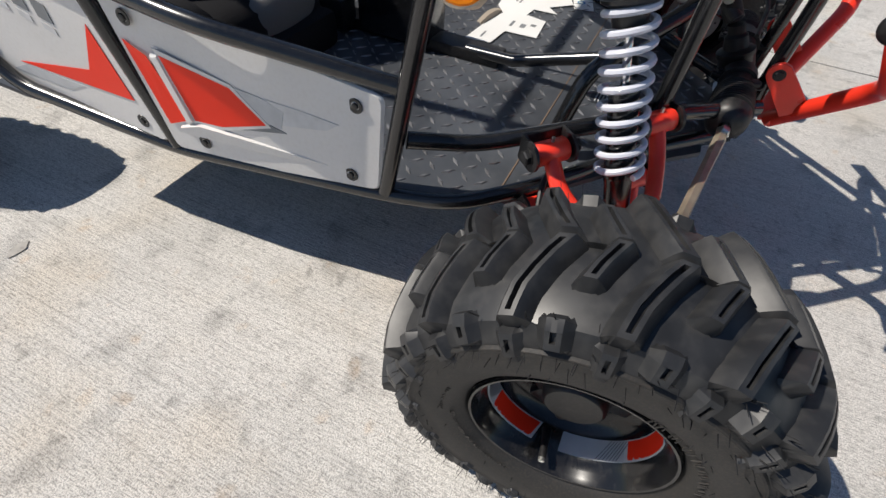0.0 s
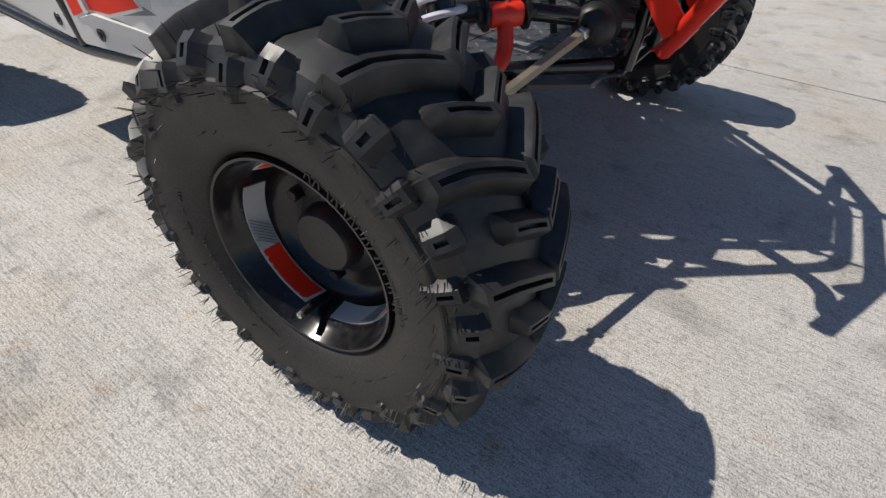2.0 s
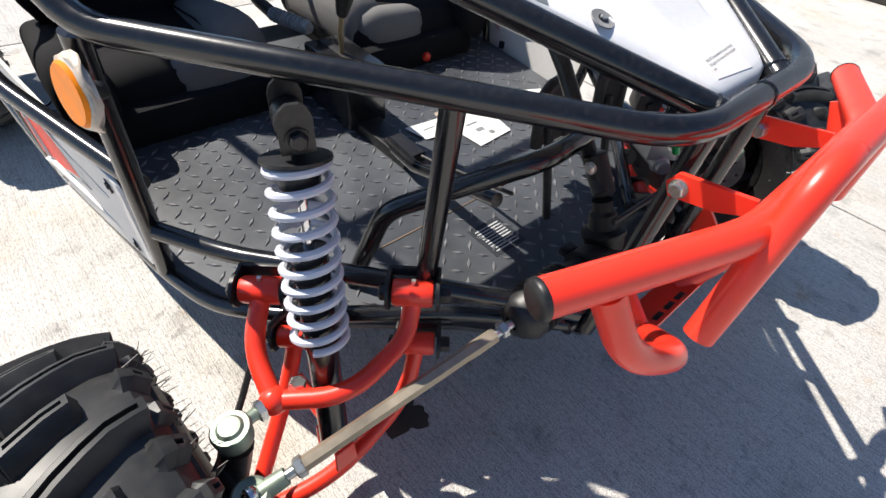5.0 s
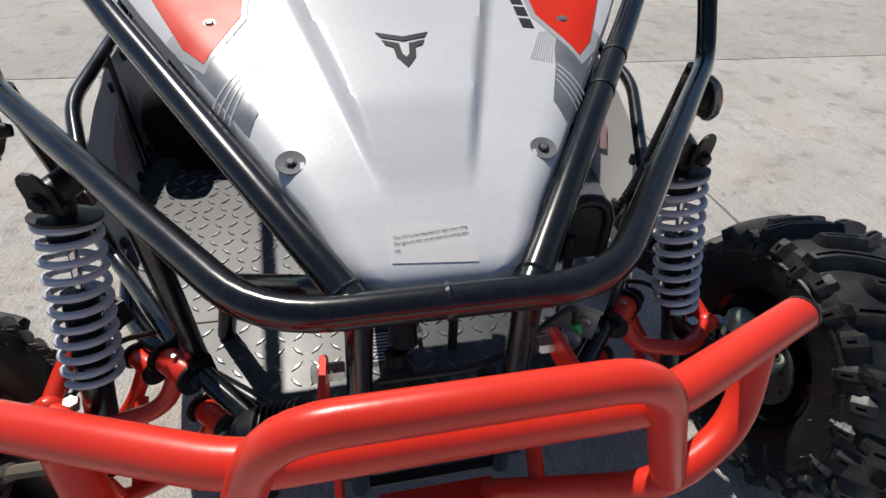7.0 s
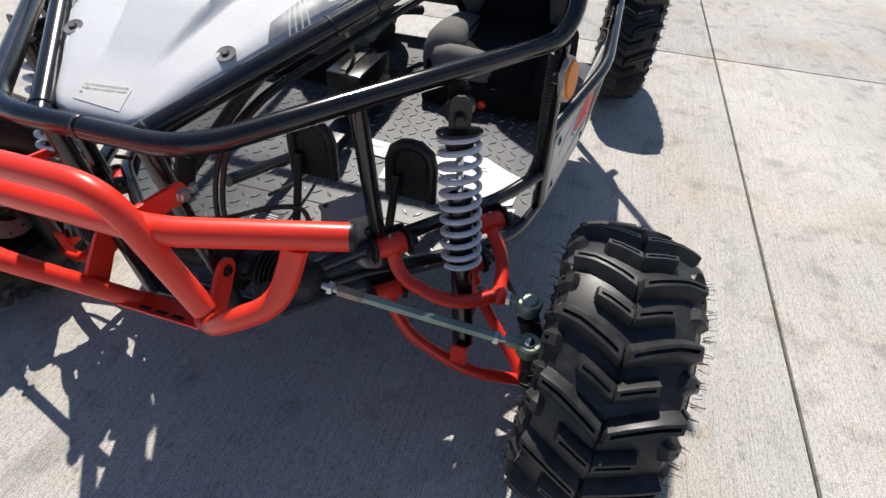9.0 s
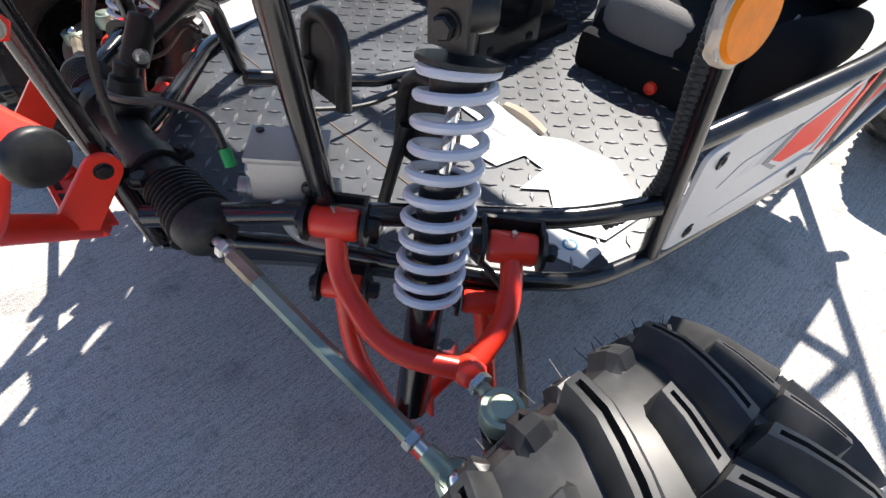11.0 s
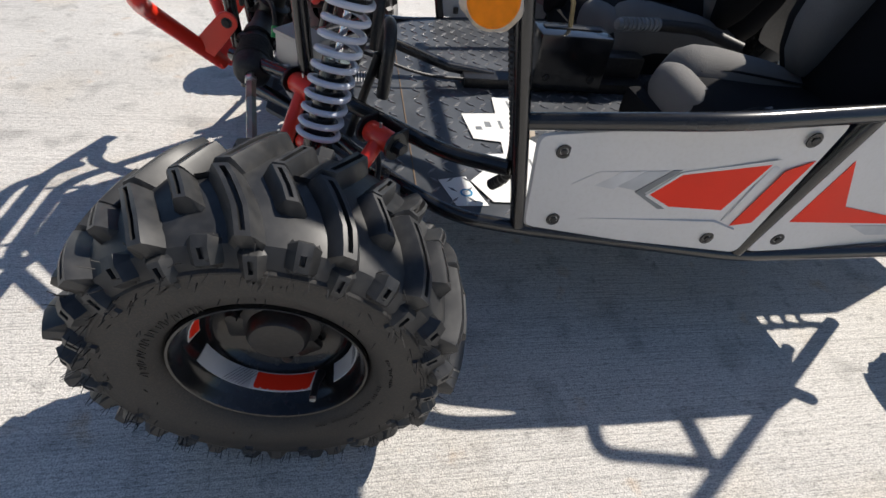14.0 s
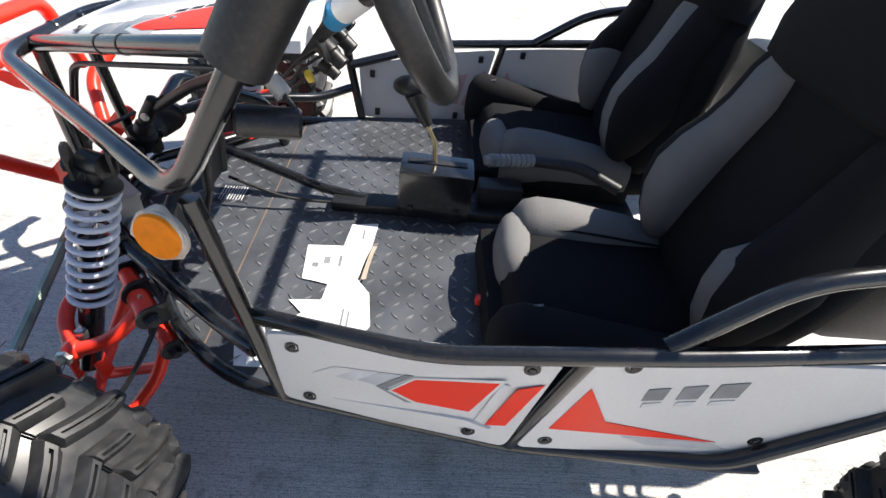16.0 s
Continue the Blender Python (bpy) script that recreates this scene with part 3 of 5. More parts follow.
def side_panel(s, outline, bolts, name, label):
    pts = [panel_point(s, y, z) for y, z in round_corners(outline, 0.013)]
    p = part(name, Mesh().slab(pts, (s, 0, 0), 0.004, 0.0035), PANEL, kart, label)
    for y, z in bolts:
        c = panel_point(s, y, z, 0.004)
        ring = Mesh().revolve([(0, 0.0105), (0.0012 * s, 0.0100), (0.0012 * s, 0.0062), (0, 0.0055)], c, (1, 0, 0), 20, closed=True)
        part("washer", ring, SATIN, p)
        part("bolt", bolt(Mesh(), c, (s, 0, 0), 0.0048, 0.003), SATIN, p)
        part("clip", Mesh().box((0.008, 0.014, 0.018), Matrix.Translation(panel_point(s, y, z, -0.006)), 0.002), SATIN, p)
    return p


for s in (1, -1):
    p1 = side_panel(s, [(-0.301, 0.238), (-0.290, 0.385), (-0.50, 0.428), (-0.662, 0.446), (-0.628, 0.226), (-0.45, 0.226)],
                    [(-0.327, 0.366), (-0.342, 0.256), (-0.570, 0.2495), (-0.623, 0.4185)], "side_panel", "white plastic side panel with red and grey stickers")
    arrow = [(-0.458, 0.306), (-0.500, 0.352), (-0.592, 0.377), (-0.572, 0.286), (-0.53, 0.286)] if s > 0 else [(-0.458, 0.315), (-0.488, 0.351), (-0.592, 0.380), (-0.564, 0.302), (-0.491, 0.299)]
    bar = [(-0.582, 0.284), (-0.612, 0.372), (-0.642, 0.388), (-0.618, 0.270)] if s > 0 else [(-0.589, 0.277), (-0.614, 0.373), (-0.645, 0.390), (-0.616, 0.286)]
    panel_decal("red_sticker", s, arrow, RED_STICKER, p1)
    panel_decal("red_sticker", s, bar, RED_STICKER, p1)
    mid = (sum(y for y, z in arrow) / 5, sum(z for y, z in arrow) / 5)
    panel_decal("sticker_edge", s, [(mid[0] + (y - mid[0]) * 1.09, mid[1] + (z - mid[1]) * 1.16) for y, z in arrow], PANEL, p1, 0.0043)
    if s > 0:
        panel_decal("grey_sticker", s, [(-0.428, 0.334), (-0.460, 0.348), (-0.494, 0.354), (-0.455, 0.309), (-0.436, 0.306)], SILVER, p1, 0.0041)
        panel_decal("pale_sticker", s, [(-0.352, 0.333), (-0.40, 0.341), (-0.455, 0.347), (-0.428, 0.333), (-0.434, 0.312), (-0.37, 0.320)], PALE, p1, 0.0040)
        panel_decal("grey_sticker", s, [(-0.43, 0.300), (-0.452, 0.308), (-0.53, 0.284), (-0.555, 0.280)], GREY_STICKER, p1, 0.0041)
    else:
        panel_decal("grey_sticker", s, [(-0.437, 0.3165), (-0.474, 0.3565), (-0.485, 0.3575), (-0.4505, 0.3165), (-0.487, 0.2945), (-0.478, 0.2925)], GREY_STICKER, p1, 0.0041)
        for k, tone in enumerate((SILVER, PALE, PANEL)):
            o = 0.030 * k
            panel_decal("pale_sticker", s, [(-0.437 + o, 0.3195 - 0.002 * k), (-0.470 + o, 0.3550 - 0.004 * k), (-0.440 + o, 0.3500 - 0.004 * k), (-0.410 + o, 0.3225 - 0.002 * k)], tone, p1, 0.0040)
    panel_relief("moulded_ledge", s, [(-0.372, 0.262, 0.0), (-0.45, 0.271, 0.004), (-0.566, 0.283, 0.011), (-0.600, 0.272, 0.011), (-0.596, 0.262, 0.008), (-0.45, 0.256, 0.002)], p1)
    panel_relief("moulded_rib", s, [(-0.573, 0.283, 0.008), (-0.594, 0.379, 0.005), (-0.606, 0.376, 0.004), (-0.584, 0.276, 0.006)], p1)
    for o in (arrow, bar):
        panel_decal("sticker_shadow", s, o, SHOW_THROUGH, p1, -0.0045)
    p2 = side_panel(s, [(-0.640, 0.228), (-0.676, 0.448), (-0.80, 0.462), (-1.10, 0.488), (-1.09, 0.40), (-0.960, 0.262), (-0.92, 0.250), (-0.80, 0.238)],
                    [(-0.679, 0.2545), (-0.738, 0.440), (-0.963, 0.300), (-1.04, 0.47)], "side_panel", "white plastic rear side panel with red sticker and dark blocks")
    panel_decal("red_sticker", s, [(-0.676, 0.289), (-0.703, 0.392), (-0.745, 0.318), (-0.911, 0.289)], RED_STICKER, p2)
    panel_decal("sticker_shadow", s, [(-0.676, 0.289), (-0.703, 0.392), (-0.745, 0.318), (-0.911, 0.289)], SHOW_THROUGH, p2, -0.0045)
    base, top = lambda y: 0.3755 - (y + 0.772) * 0.218, lambda y: 0.3985 - (y + 0.765) * 0.285
    for a, b in ((-0.772, -0.797), (-0.812, -0.838), (-0.852, -0.884)):
        panel_decal("logo_block", s, [(a, base(a)), (a, top(a)), (b, top(b)), (b, base(b))], GREY_STICKER, p2)
        panel_decal("pale_bar", s, [(a - 0.004, base(a) - 0.016), (a - 0.004, base(a) - 0.006), (b, base(b) - 0.006), (b, base(b) - 0.016)], PALE, p2)
    panel_decal("silver_sticker", s, [(-0.78, 0.283), (-0.9, 0.286), (-0.94, 0.270), (-0.82, 0.266)], SILVER, p2, 0.0041)


# hood
HOOD_ROWS = [(0.140, 0.036, 0.566), (0.134, 0.056, 0.574), (0.118, 0.069, 0.582), (0.080, 0.089, 0.598), (0.040, 0.1155, 0.612), (-0.02, 0.152, 0.631),
             (-0.08, 0.190, 0.648), (-0.16, 0.240, 0.669), (-0.25, 0.292, 0.692), (-0.35, 0.335, 0.715)]


def hood_at(x, y):
    """Height of the hood's skin."""
    for (a, w0, z0), (b, w1, z1) in zip(HOOD_ROWS, HOOD_ROWS[1:]):
        if a >= y >= b:
            k = (a - y) / (a - b)
            w, z = w0 + (w1 - w0) * k, z0 + (z1 - z0) * k
            crest = 0.034 + max(0.0, 0.06 - y) * 0.27
            fade = min(1.0, max(0.0, (0.075 - y) / 0.08))
            ridge = 0.013 * fade * min(1.0, max(0.0, (crest + 0.006 - abs(x)) / 0.008))
            edge = max(0.0, abs(x) / w - 0.82) / 0.18
            return z + ridge - 0.007 * edge * edge
    return 0.7


def hood():
    m = Mesh()
    cols = [-1, -0.985, -0.95, -0.9, -0.82] + [i / 40 for i in range(-31, 32)] + [0.82, 0.9, 0.95, 0.985, 1]
    rows = []
    ys = [0.140, 0.137, 0.134, 0.126] + [0.118 - 0.008 * i for i in range(58)]
    for y in ys:
        for (a, w0, z0), (b, w1, z1) in zip(HOOD_ROWS, HOOD_ROWS[1:]):
            if a >= y >= b:
                w = w0 + (w1 - w0) * (a - y) / (a - b)
        skin = [Vector((c * w, y, hood_at(c * w, y))) for c in cols]
        skirt = [skin[-1] + Vector((0.002, 0, -0.012)), skin[0] + Vector((-0.002, 0, -0.012))]
        rows.append(skin + skirt)
    m.rings(rows)
    h = part("hood", m, WHITE, kart, "white plastic hood with raised centre and red stickers", 50)

    def decal(name, outline, mat, lift=0.0008):
        """Drapes an outline of x, y points over the skin."""
        bm = bmesh.new()
        bm.faces.new([bm.verts.new((x, y, 0)) for x, y in outline])
        bmesh.ops.triangulate(bm, faces=bm.faces[:])
        for _ in range(3):
            long_edges = [e for e in bm.edges if e.calc_length() > 0.008]
            if long_edges:
                bmesh.ops.subdivide_edges(bm, edges=long_edges, cuts=1)
                bmesh.ops.triangulate(bm, faces=bm.faces[:])
        bm.verts.index_update()
        d = Mesh()
        n0 = len(bm.verts)
        up = [Vector((v.co.x, v.co.y, hood_at(v.co.x, v.co.y) + lift)) for v in bm.verts]
        d.add(up, [[v.index for v in q.verts] for q in bm.faces])
        rim = [e for e in bm.edges if e.is_boundary]
        d.add([up[v.index] for e in rim for v in e.verts] + [up[v.index] - Vector((0, 0, lift)) for e in rim for v in e.verts],
              [(2 * k, 2 * k + 1, 2 * k + 1 + 2 * len(rim), 2 * k + 2 * len(rim)) for k in range(len(rim))])
        bm.free()
        part(name, d, mat, h, smooth=60)

    for s in (1, -1):
        c = Vector((s * 0.101, 0.040, hood_at(s * 0.101, 0.04)))
        nrm = Vector((0, 0.42, 1)).normalized()
        # flat disc on the skin; the recess's shade is its grey colour
        part("bolt_recess", Mesh().revolve([(0.0006, 0.0), (0.0006, 0.0100), (0.0009, 0.0110), (0.0, 0.0116)], c, nrm, 24, caps=False), RECESS_SHADE, h)
        part("washer", Mesh().revolve([(0.0006, 0.0046), (0.0013, 0.0046), (0.0013, 0.002)], c, nrm, 18, caps=False), SATIN, h)
        part("bolt", bolt(Mesh(), c, nrm, 0.0034, 0.003), GREY_STICKER, h)
        c2 = Vector((s * 0.175, -0.135, hood_at(s * 0.175, -0.135)))
        part("bolt", bolt(Mesh(), c2, nrm, 0.0040, 0.003, 0.006), GREY_STICKER, h)
        decal("red_sticker", [(s * 0.150, -0.24), (s * 0.1485, -0.145), (s * 0.1745, -0.0775), (s * 0.196, -0.103), (s * 0.262, -0.24)], RED_STICKER, 0.0012)
        decal("silver_edge", [(s * 0.144, -0.24), (s * 0.1425, -0.142), (s * 0.1735, -0.066), (s * 0.198, -0.092), (s * 0.212, -0.118), (s * 0.15, -0.18)], SILVER)
        decal("grey_sticker", [(s * 0.168, -0.128), (s * 0.1500, -0.084), (s * 0.1435, -0.060), (s * 0.1265, -0.013), (s * 0.1335, 0.007), (s * 0.1385, 0.0), (s * 0.158, -0.032), (s * 0.191, -0.084)], STEEL_STICKER, 0.0005)
        for k in range(4):
            g = k / 3
            a, b = Vector((0.1452 - 0.0070 * g, -0.063 + 0.022 * g)), Vector((0.1655 - 0.0145 * g, -0.033 + 0.021 * g))
            decal("pale_stripe", [(s * a.x, a.y), (s * b.x, b.y), (s * (b.x - 0.0008), b.y + 0.0026), (s * (a.x - 0.0008), a.y + 0.0026)], PALE, 0.0010)
        for k in range(9):
            o = 0.0023 * k + 0.0020
            decal("fine_line", [(s * (0.1635 - o), -0.118 + 0.25 * o), (s * (0.1430 - o), -0.064 - 0.35 * o), (s * (0.1420 - o), -0.064 - 0.35 * o), (s * (0.1625 - o), -0.118 + 0.25 * o)], SILVER, 0.0006)
    # emblem of plain bars
    for s in (1, -1):
        decal("emblem", [(s * 0.0245, -0.0935), (0.0, -0.0865), (0.0, -0.0795), (s * 0.0205, -0.0855)], DARK_STICKER)
        decal("emblem", [(s * 0.0195, -0.0815), (s * 0.0045, -0.0765), (s * 0.0030, -0.0610), (0.0, -0.0570), (0.0, -0.0430), (s * 0.0085, -0.0570), (s * 0.0100, -0.0705), (s * 0.0170, -0.0745)], DARK_STICKER)
    for k in range(3):
        decal("logo_block", [(-0.128, -0.123 - 0.022 * k), (-0.140, -0.121 - 0.022 * k), (-0.140, -0.137 - 0.022 * k), (-0.128, -0.139 - 0.022 * k)], DARK_STICKER)
    # warning label
    y0, y1 = 0.103, 0.127
    tilt = 0.004
    decal("label", [(0.034, y0 - tilt), (-0.026, y0 + tilt * 0.6), (-0.027, y1 + tilt), (0.034, y1)], PAPER)
    lines = ("This ATV is not intended for night time riding.", "The lights on this unit are daytime running lights", "only.")
    for i, text in enumerate(lines):
        cu = bpy.data.curves.new("label_text", "FONT")
        cu.body, cu.size = text, 0.0034
        tmp = new("label_text", cu)
        me = bpy.data.meshes.new_from_object(tmp.evaluated_get(bpy.context.evaluated_depsgraph_get()))
        bpy.data.objects.remove(tmp)
        wide = max(v.co.x for v in me.vertices)
        y = 0.1135 + 0.0045 * i
        me.transform(Matrix.Translation((0.0315, y - tilt * 0.6, 0)) @ Matrix.Rotation(radians(180 + 4.5), 4, "Z") @ Matrix.Diagonal((min(1.0, 0.055 / wide) if i < 2 else 0.72, 1, 1, 1)))
        for v in me.vertices:
            v.co.z = hood_at(v.co.x, v.co.y) + 0.0014
        me.materials.append(PRINT)
        ob = new("label_text", me)
        ob.parent = h
    return h


HOOD = hood()


# front bumper
def bumper():
    b = part("bumper", Mesh().tube([V(1, 0.298, 0.167, 0.516), V(1, 0.132, 0.230, 0.528), V(-1, 0.132, 0.230, 0.528), V(-1, 0.298, 0.167, 0.516)], 0.0145, 18, 0.03),
             RED, kart, "glossy red tubular front bumper")
    part("hoop", Mesh().tube([V(1, 0.160, 0.243, 0.440), V(1, 0.108, 0.240, 0.578), V(-1, 0.108, 0.240, 0.578), V(-1, 0.160, 0.243, 0.440)], 0.0125, 16, 0.035), RED, b)
    for s in (1, -1):
        part("lower_tube", Mesh().tube([V(s, 0.246, 0.188, 0.505), V(s, 0.234, 0.219, 0.448), V(s, 0.166, 0.243, 0.414), V(s, 0.052, 0.176, 0.288)], 0.0130, 16, 0.04), RED, b)
        part("end_cap", Mesh().revolve([(-0.003, 0.0150), (0.0005, 0.0150), (0.0025, 0.0135), (0.0038, 0.0095), (0.0045, 0.004), (0.0046, 0.0)], V(s, 0.298, 0.167, 0.516), V(s, 0.934, -0.352, -0.05), 20), SOFT_RUBBER, b, "black rubber end cap")
        part("upper_tab", Mesh().slab([V(s, 0.086, 0.214, 0.512), V(s, 0.086, 0.214, 0.528), V(s, 0.086, 0.150, 0.517), V(s, 0.086, 0.143, 0.504), V(s, 0.086, 0.150, 0.492), V(s, 0.086, 0.19, 0.50)],
                                      (s, 0, 0), 0.005, 0.001), RED, b)
        part("bolt", bolt(Mesh(), V(s, 0.091, 0.156, 0.504), (s, 0, 0), 0.0075, 0.007, 0.009), ZINC, b)
        part("nut", bolt(Mesh(), V(s, 0.086, 0.156, 0.504), (-s, 0, 0), 0.0075, 0.012), ZINC, b)
        lobe = [V(s, 0.091, 0.145 + 0.0165 * math.cos(a), 0.373 + 0.0165 * math.sin(a)) for a in [math.pi * (0.25 + i / 12) for i in range(13)]]
        part("lower_tab", Mesh().slab(lobe + [V(s, 0.091, 0.176, 0.315), V(s, 0.091, 0.207, 0.336)], (s, 0, 0), 0.006, 0.001), RED, b)
        part("bolt", bolt(Mesh(), V(s, 0.096, 0.145, 0.373), (s, 0, 0), 0.0065, 0.005, 0.0085), SATIN, b)
    lip = part("skid_lip", Mesh().slab([(-0.064, 0.199, 0.300), (0.064, 0.199, 0.300), (0.060, 0.160, 0.285), (-0.060, 0.160, 0.285)], (0, -0.4, 1), 0.003, 0.0008), RED, b)
    for k in (-1, 0, 1):
        part("plate_slot", Mesh().box((0.018, 0.007, 0.0012), Matrix.Translation((0.026 * k, 0.190, 0.3000)) @ Matrix.Rotation(radians(21), 4, "X"), 0.0004), SOFT_RUBBER, lip)
    for s in (1, -1):
        part("lip_wall", Mesh().slab([V(s, 0.064, 0.199, 0.300), V(s, 0.066, 0.172, 0.282), V(s, 0.074, 0.178, 0.312), V(s, 0.078, 0.204, 0.328)], (s, 0, 0.3), 0.003), RED, lip)
    part("front_plate", Mesh().slab([(-0.088, 0.137, 0.252), (0.088, 0.137, 0.252), (0.098, 0.10, 0.236), (-0.098, 0.10, 0.236)], (0, -0.4, 1), 0.003), FLOOR_STEEL, kart)
    return b


bumper()


# ---- suspension and steering ----
def collar(s, c, axis, length=0.05, r=0.0145):
    a = Vector(axis).normalized()
    return Mesh().revolve([(-length / 2, r * 0.9), (-length / 2 + 0.003, r), (length / 2 - 0.003, r), (length / 2, r * 0.9)], c, a, 20)


def bracket(c, axis, length, parent):
    """A U-shaped black bracket with bolt head and nut round a pivot."""
    a = Vector(axis).normalized()
    up = Vector((0, 0, 1))
    inward = up.cross(a)
    if inward.y < 0:
        a, inward = -a, -inward
    rot = Matrix((a, inward, up)).transposed().to_4x4()
    m = Mesh().box((length + 0.01, 0.005, 0.034), Matrix.Translation(Vector(c) - inward * 0.022) @ rot, 0.001)
    p = part("bracket", m, SATIN, parent)
    for k in (-1, 1):
        part("ear", Mesh().revolve([(-0.002, 0.0195), (0.002, 0.0195)], Vector(c) + a * k * (length / 2 + 0.003), a, 20).box((0.004, 0.022, 0.036), Matrix.Translation(Vector(c) + a * k * (length / 2 + 0.003) - inward * 0.012) @ rot, 0.001), SATIN, p)
        part("bolt" if k > 0 else "nut", bolt(Mesh(), Vector(c) + a * k * (length / 2 + 0.005), a * k, 0.0095, 0.010 - k * 0.002, 0.011), SATIN, p)
    return p


def coil_spring(top, bottom, r, wire, turns):
    axis = bottom - top
    u = axis.orthogonal().normalized()
    w = axis.normalized().cross(u)
    n = int(turns * 22)
    path = []
    for i in range(n + 1):
        k = i / n
        a = 2 * math.pi * turns * k
        # the last coils at each end lie close together
        kk = 0.05 * min(1, k * turns / 1.0) + 0.90 * min(1, max(0, (k * turns - 0.8) / (turns - 1.6))) + 0.05 * min(1, max(0, (k * turns - turns + 1.0)))
        path.append(top + axis * kk + r * (math.cos(a) * u + math.sin(a) * w))
    return Mesh().tube(path, wire, 8)


for s in (1, -1):
    # shock absorber
    eye, foot = V(s, 0.334, -0.075, 0.534), V(s, 0.390, 0.028, 0.185)
    d = (foot - eye).normalized()
    at = lambda z: eye + d * ((z - eye.z) / d.z)
    body = Mesh().tube([at(0.315), foot], 0.0165, 16)
    body.revolve([(0, 0.014), (0.004, 0.020), (0.010, 0.020), (0.014, 0.016)], at(0.332), d, 20)
    body.tube([at(0.425), at(0.315)], 0.0175, 16)
    shock = part("shock_absorber", body, BLACK, kart, "coil-over shock absorber with white spring")
    part("spring", coil_spring(at(0.503), at(0.326), 0.0262, 0.0042, 10.5), SPRING_WHITE, shock, "white painted coil spring")
    part("piston_rod", Mesh().tube([at(0.50), at(0.40)], 0.005, 12), CHROME, shock)
    part("spring_cap", Mesh().revolve([(0, 0.010), (0.003, 0.031), (0.006, 0.031), (0.012, 0.020), (0.03, 0.018)], at(0.510), d, 24), SOFT_RUBBER, shock)
    part("upper_eye", Mesh().revolve([(-0.016, 0.015), (0.016, 0.015)], eye, (0.3, 0.95, 0), 18).tube([eye, at(0.51)], 0.010, 10), SATIN, shock)
    for k in (-1, 1):
        part("bolt" if k > 0 else "nut", bolt(Mesh(), eye + V(s, k * 0.008, k * 0.025, 0), (s * 0.3 * k, 0.95 * k, 0), 0.008, 0.008, 0.010), SATIN, shock)
        ear = [(-0.014, -0.014), (0.014, -0.014), (0.014, 0.016), (0.011, 0.024), (0.005, 0.029), (-0.005, 0.029), (-0.011, 0.024), (-0.014, 0.016)]
        plate = Mesh().slab([eye + V(s, k * 0.007 + a * 0.95, k * 0.021 - a * 0.3, b) for a, b in ear], (s * 0.3, 0.95, 0), 0.004)
        part("shock_mount", plate, SATIN, kart)
    # upper arm
    axis = (V(s, 0.383, -0.100, 0.342) - V(s, 0.262, 0.012, 0.352)).normalized()
    piv1, piv2, tip = V(s, 0.388, -0.098, 0.336), V(s, 0.266, 0.010, 0.346), V(s, 0.432, -0.006, 0.280)
    arm = part("upper_arm", Mesh().tube([piv2, V(s, 0.288, 0.030, 0.304), V(s, 0.372, 0.041, 0.288), tip], 0.0105, 14, 0.035)
               .tube([piv1, V(s, 0.424, -0.064, 0.300), tip], 0.0105, 14, 0.03), RED, kart, "glossy red upper wishbone arm")
    for c in (piv1, piv2):
        part("pivot_sleeve", collar(s, c, axis, 0.044, 0.0155), RED, arm)
        part("grease_nipple", Mesh().tube([c + Vector((0, 0, 0.014)), c + Vector((0, 0, 0.021))], 0.0025, 8), ZINC, arm)
        bracket(c, axis, 0.048, kart)
    part("tip_boss", Mesh().sphere(tip, 0.0155, 14, 8), RED, arm)
    part("lock_nut", bolt(Mesh(), V(s, 0.408, -0.004, 0.278), V(s, -0.3, 0.02, 1), 0.0095, 0.014), ZINC, arm)
    # lower arm
    lp1, lp2, ltip = V(s, 0.366, -0.094, 0.232), V(s, 0.256, 0.012, 0.242), V(s, 0.505, 0.006, 0.085)
    low = part("lower_arm", Mesh().tube([lp2, V(s, 0.292, 0.034, 0.178), V(s, 0.40, 0.040, 0.118), ltip], 0.0105, 14, 0.05)
               .tube([lp1, V(s, 0.40, -0.075, 0.165), ltip], 0.0105, 14, 0.04), RED, kart, "glossy red lower wishbone arm")
    part("cross_brace", Mesh().tube([V(s, 0.385, -0.075, 0.180), V(s, 0.375, 0.038, 0.130)], 0.009, 12), RED, low)
    for k in (-1, 1):
        part("shock_tab", Mesh().slab([foot + V(s, -0.014, k * 0.02, -0.03), foot + V(s, 0.014, k * 0.02, -0.03), foot + V(s, 0.012, k * 0.02, 0.016), foot + V(s, -0.012, k * 0.02, 0.016)],
                                      (0, 1, 0), 0.004, 0.001), RED, low)
    for c in (lp1, lp2):
        part("pivot_sleeve", collar(s, c, axis, 0.042, 0.0145), RED, low)
        bracket(c, axis, 0.046, kart)
    # steering knuckle, ball joints, brake disc
    knuckle = part("knuckle", Mesh().tube([V(s, 0.480, 0.004, 0.262), V(s, 0.500, 0.005, 0.20), V(s, 0.506, 0.006, 0.09)], 0.017, 12)
                   .tube([V(s, 0.500, 0.02, 0.21), WHEEL_X * Vector((s, 0, 0)) + Vector((0, WHEEL_Y, WHEEL_Z))], 0.022, 14)
                   .tube([V(s, 0.500, 0.01, 0.235), V(s, 0.493, 0.060, 0.238)], 0.011, 10), SATIN, kart, "black steering knuckle")
    part("ball_joint", Mesh().revolve([(-0.016, 0.012), (-0.013, 0.018), (0.006, 0.0195), (0.010, 0.0175), (0.010, 0.013), (0.013, 0.010), (0.014, 0.0)], V(s, 0.478, 0.004, 0.288), (0, 0, 1), 22)
         .tube([tip, V(s, 0.466, 0.001, 0.287)], 0.0065, 10), YELLOW_ZINC, knuckle, "zinc-plated ball joint")
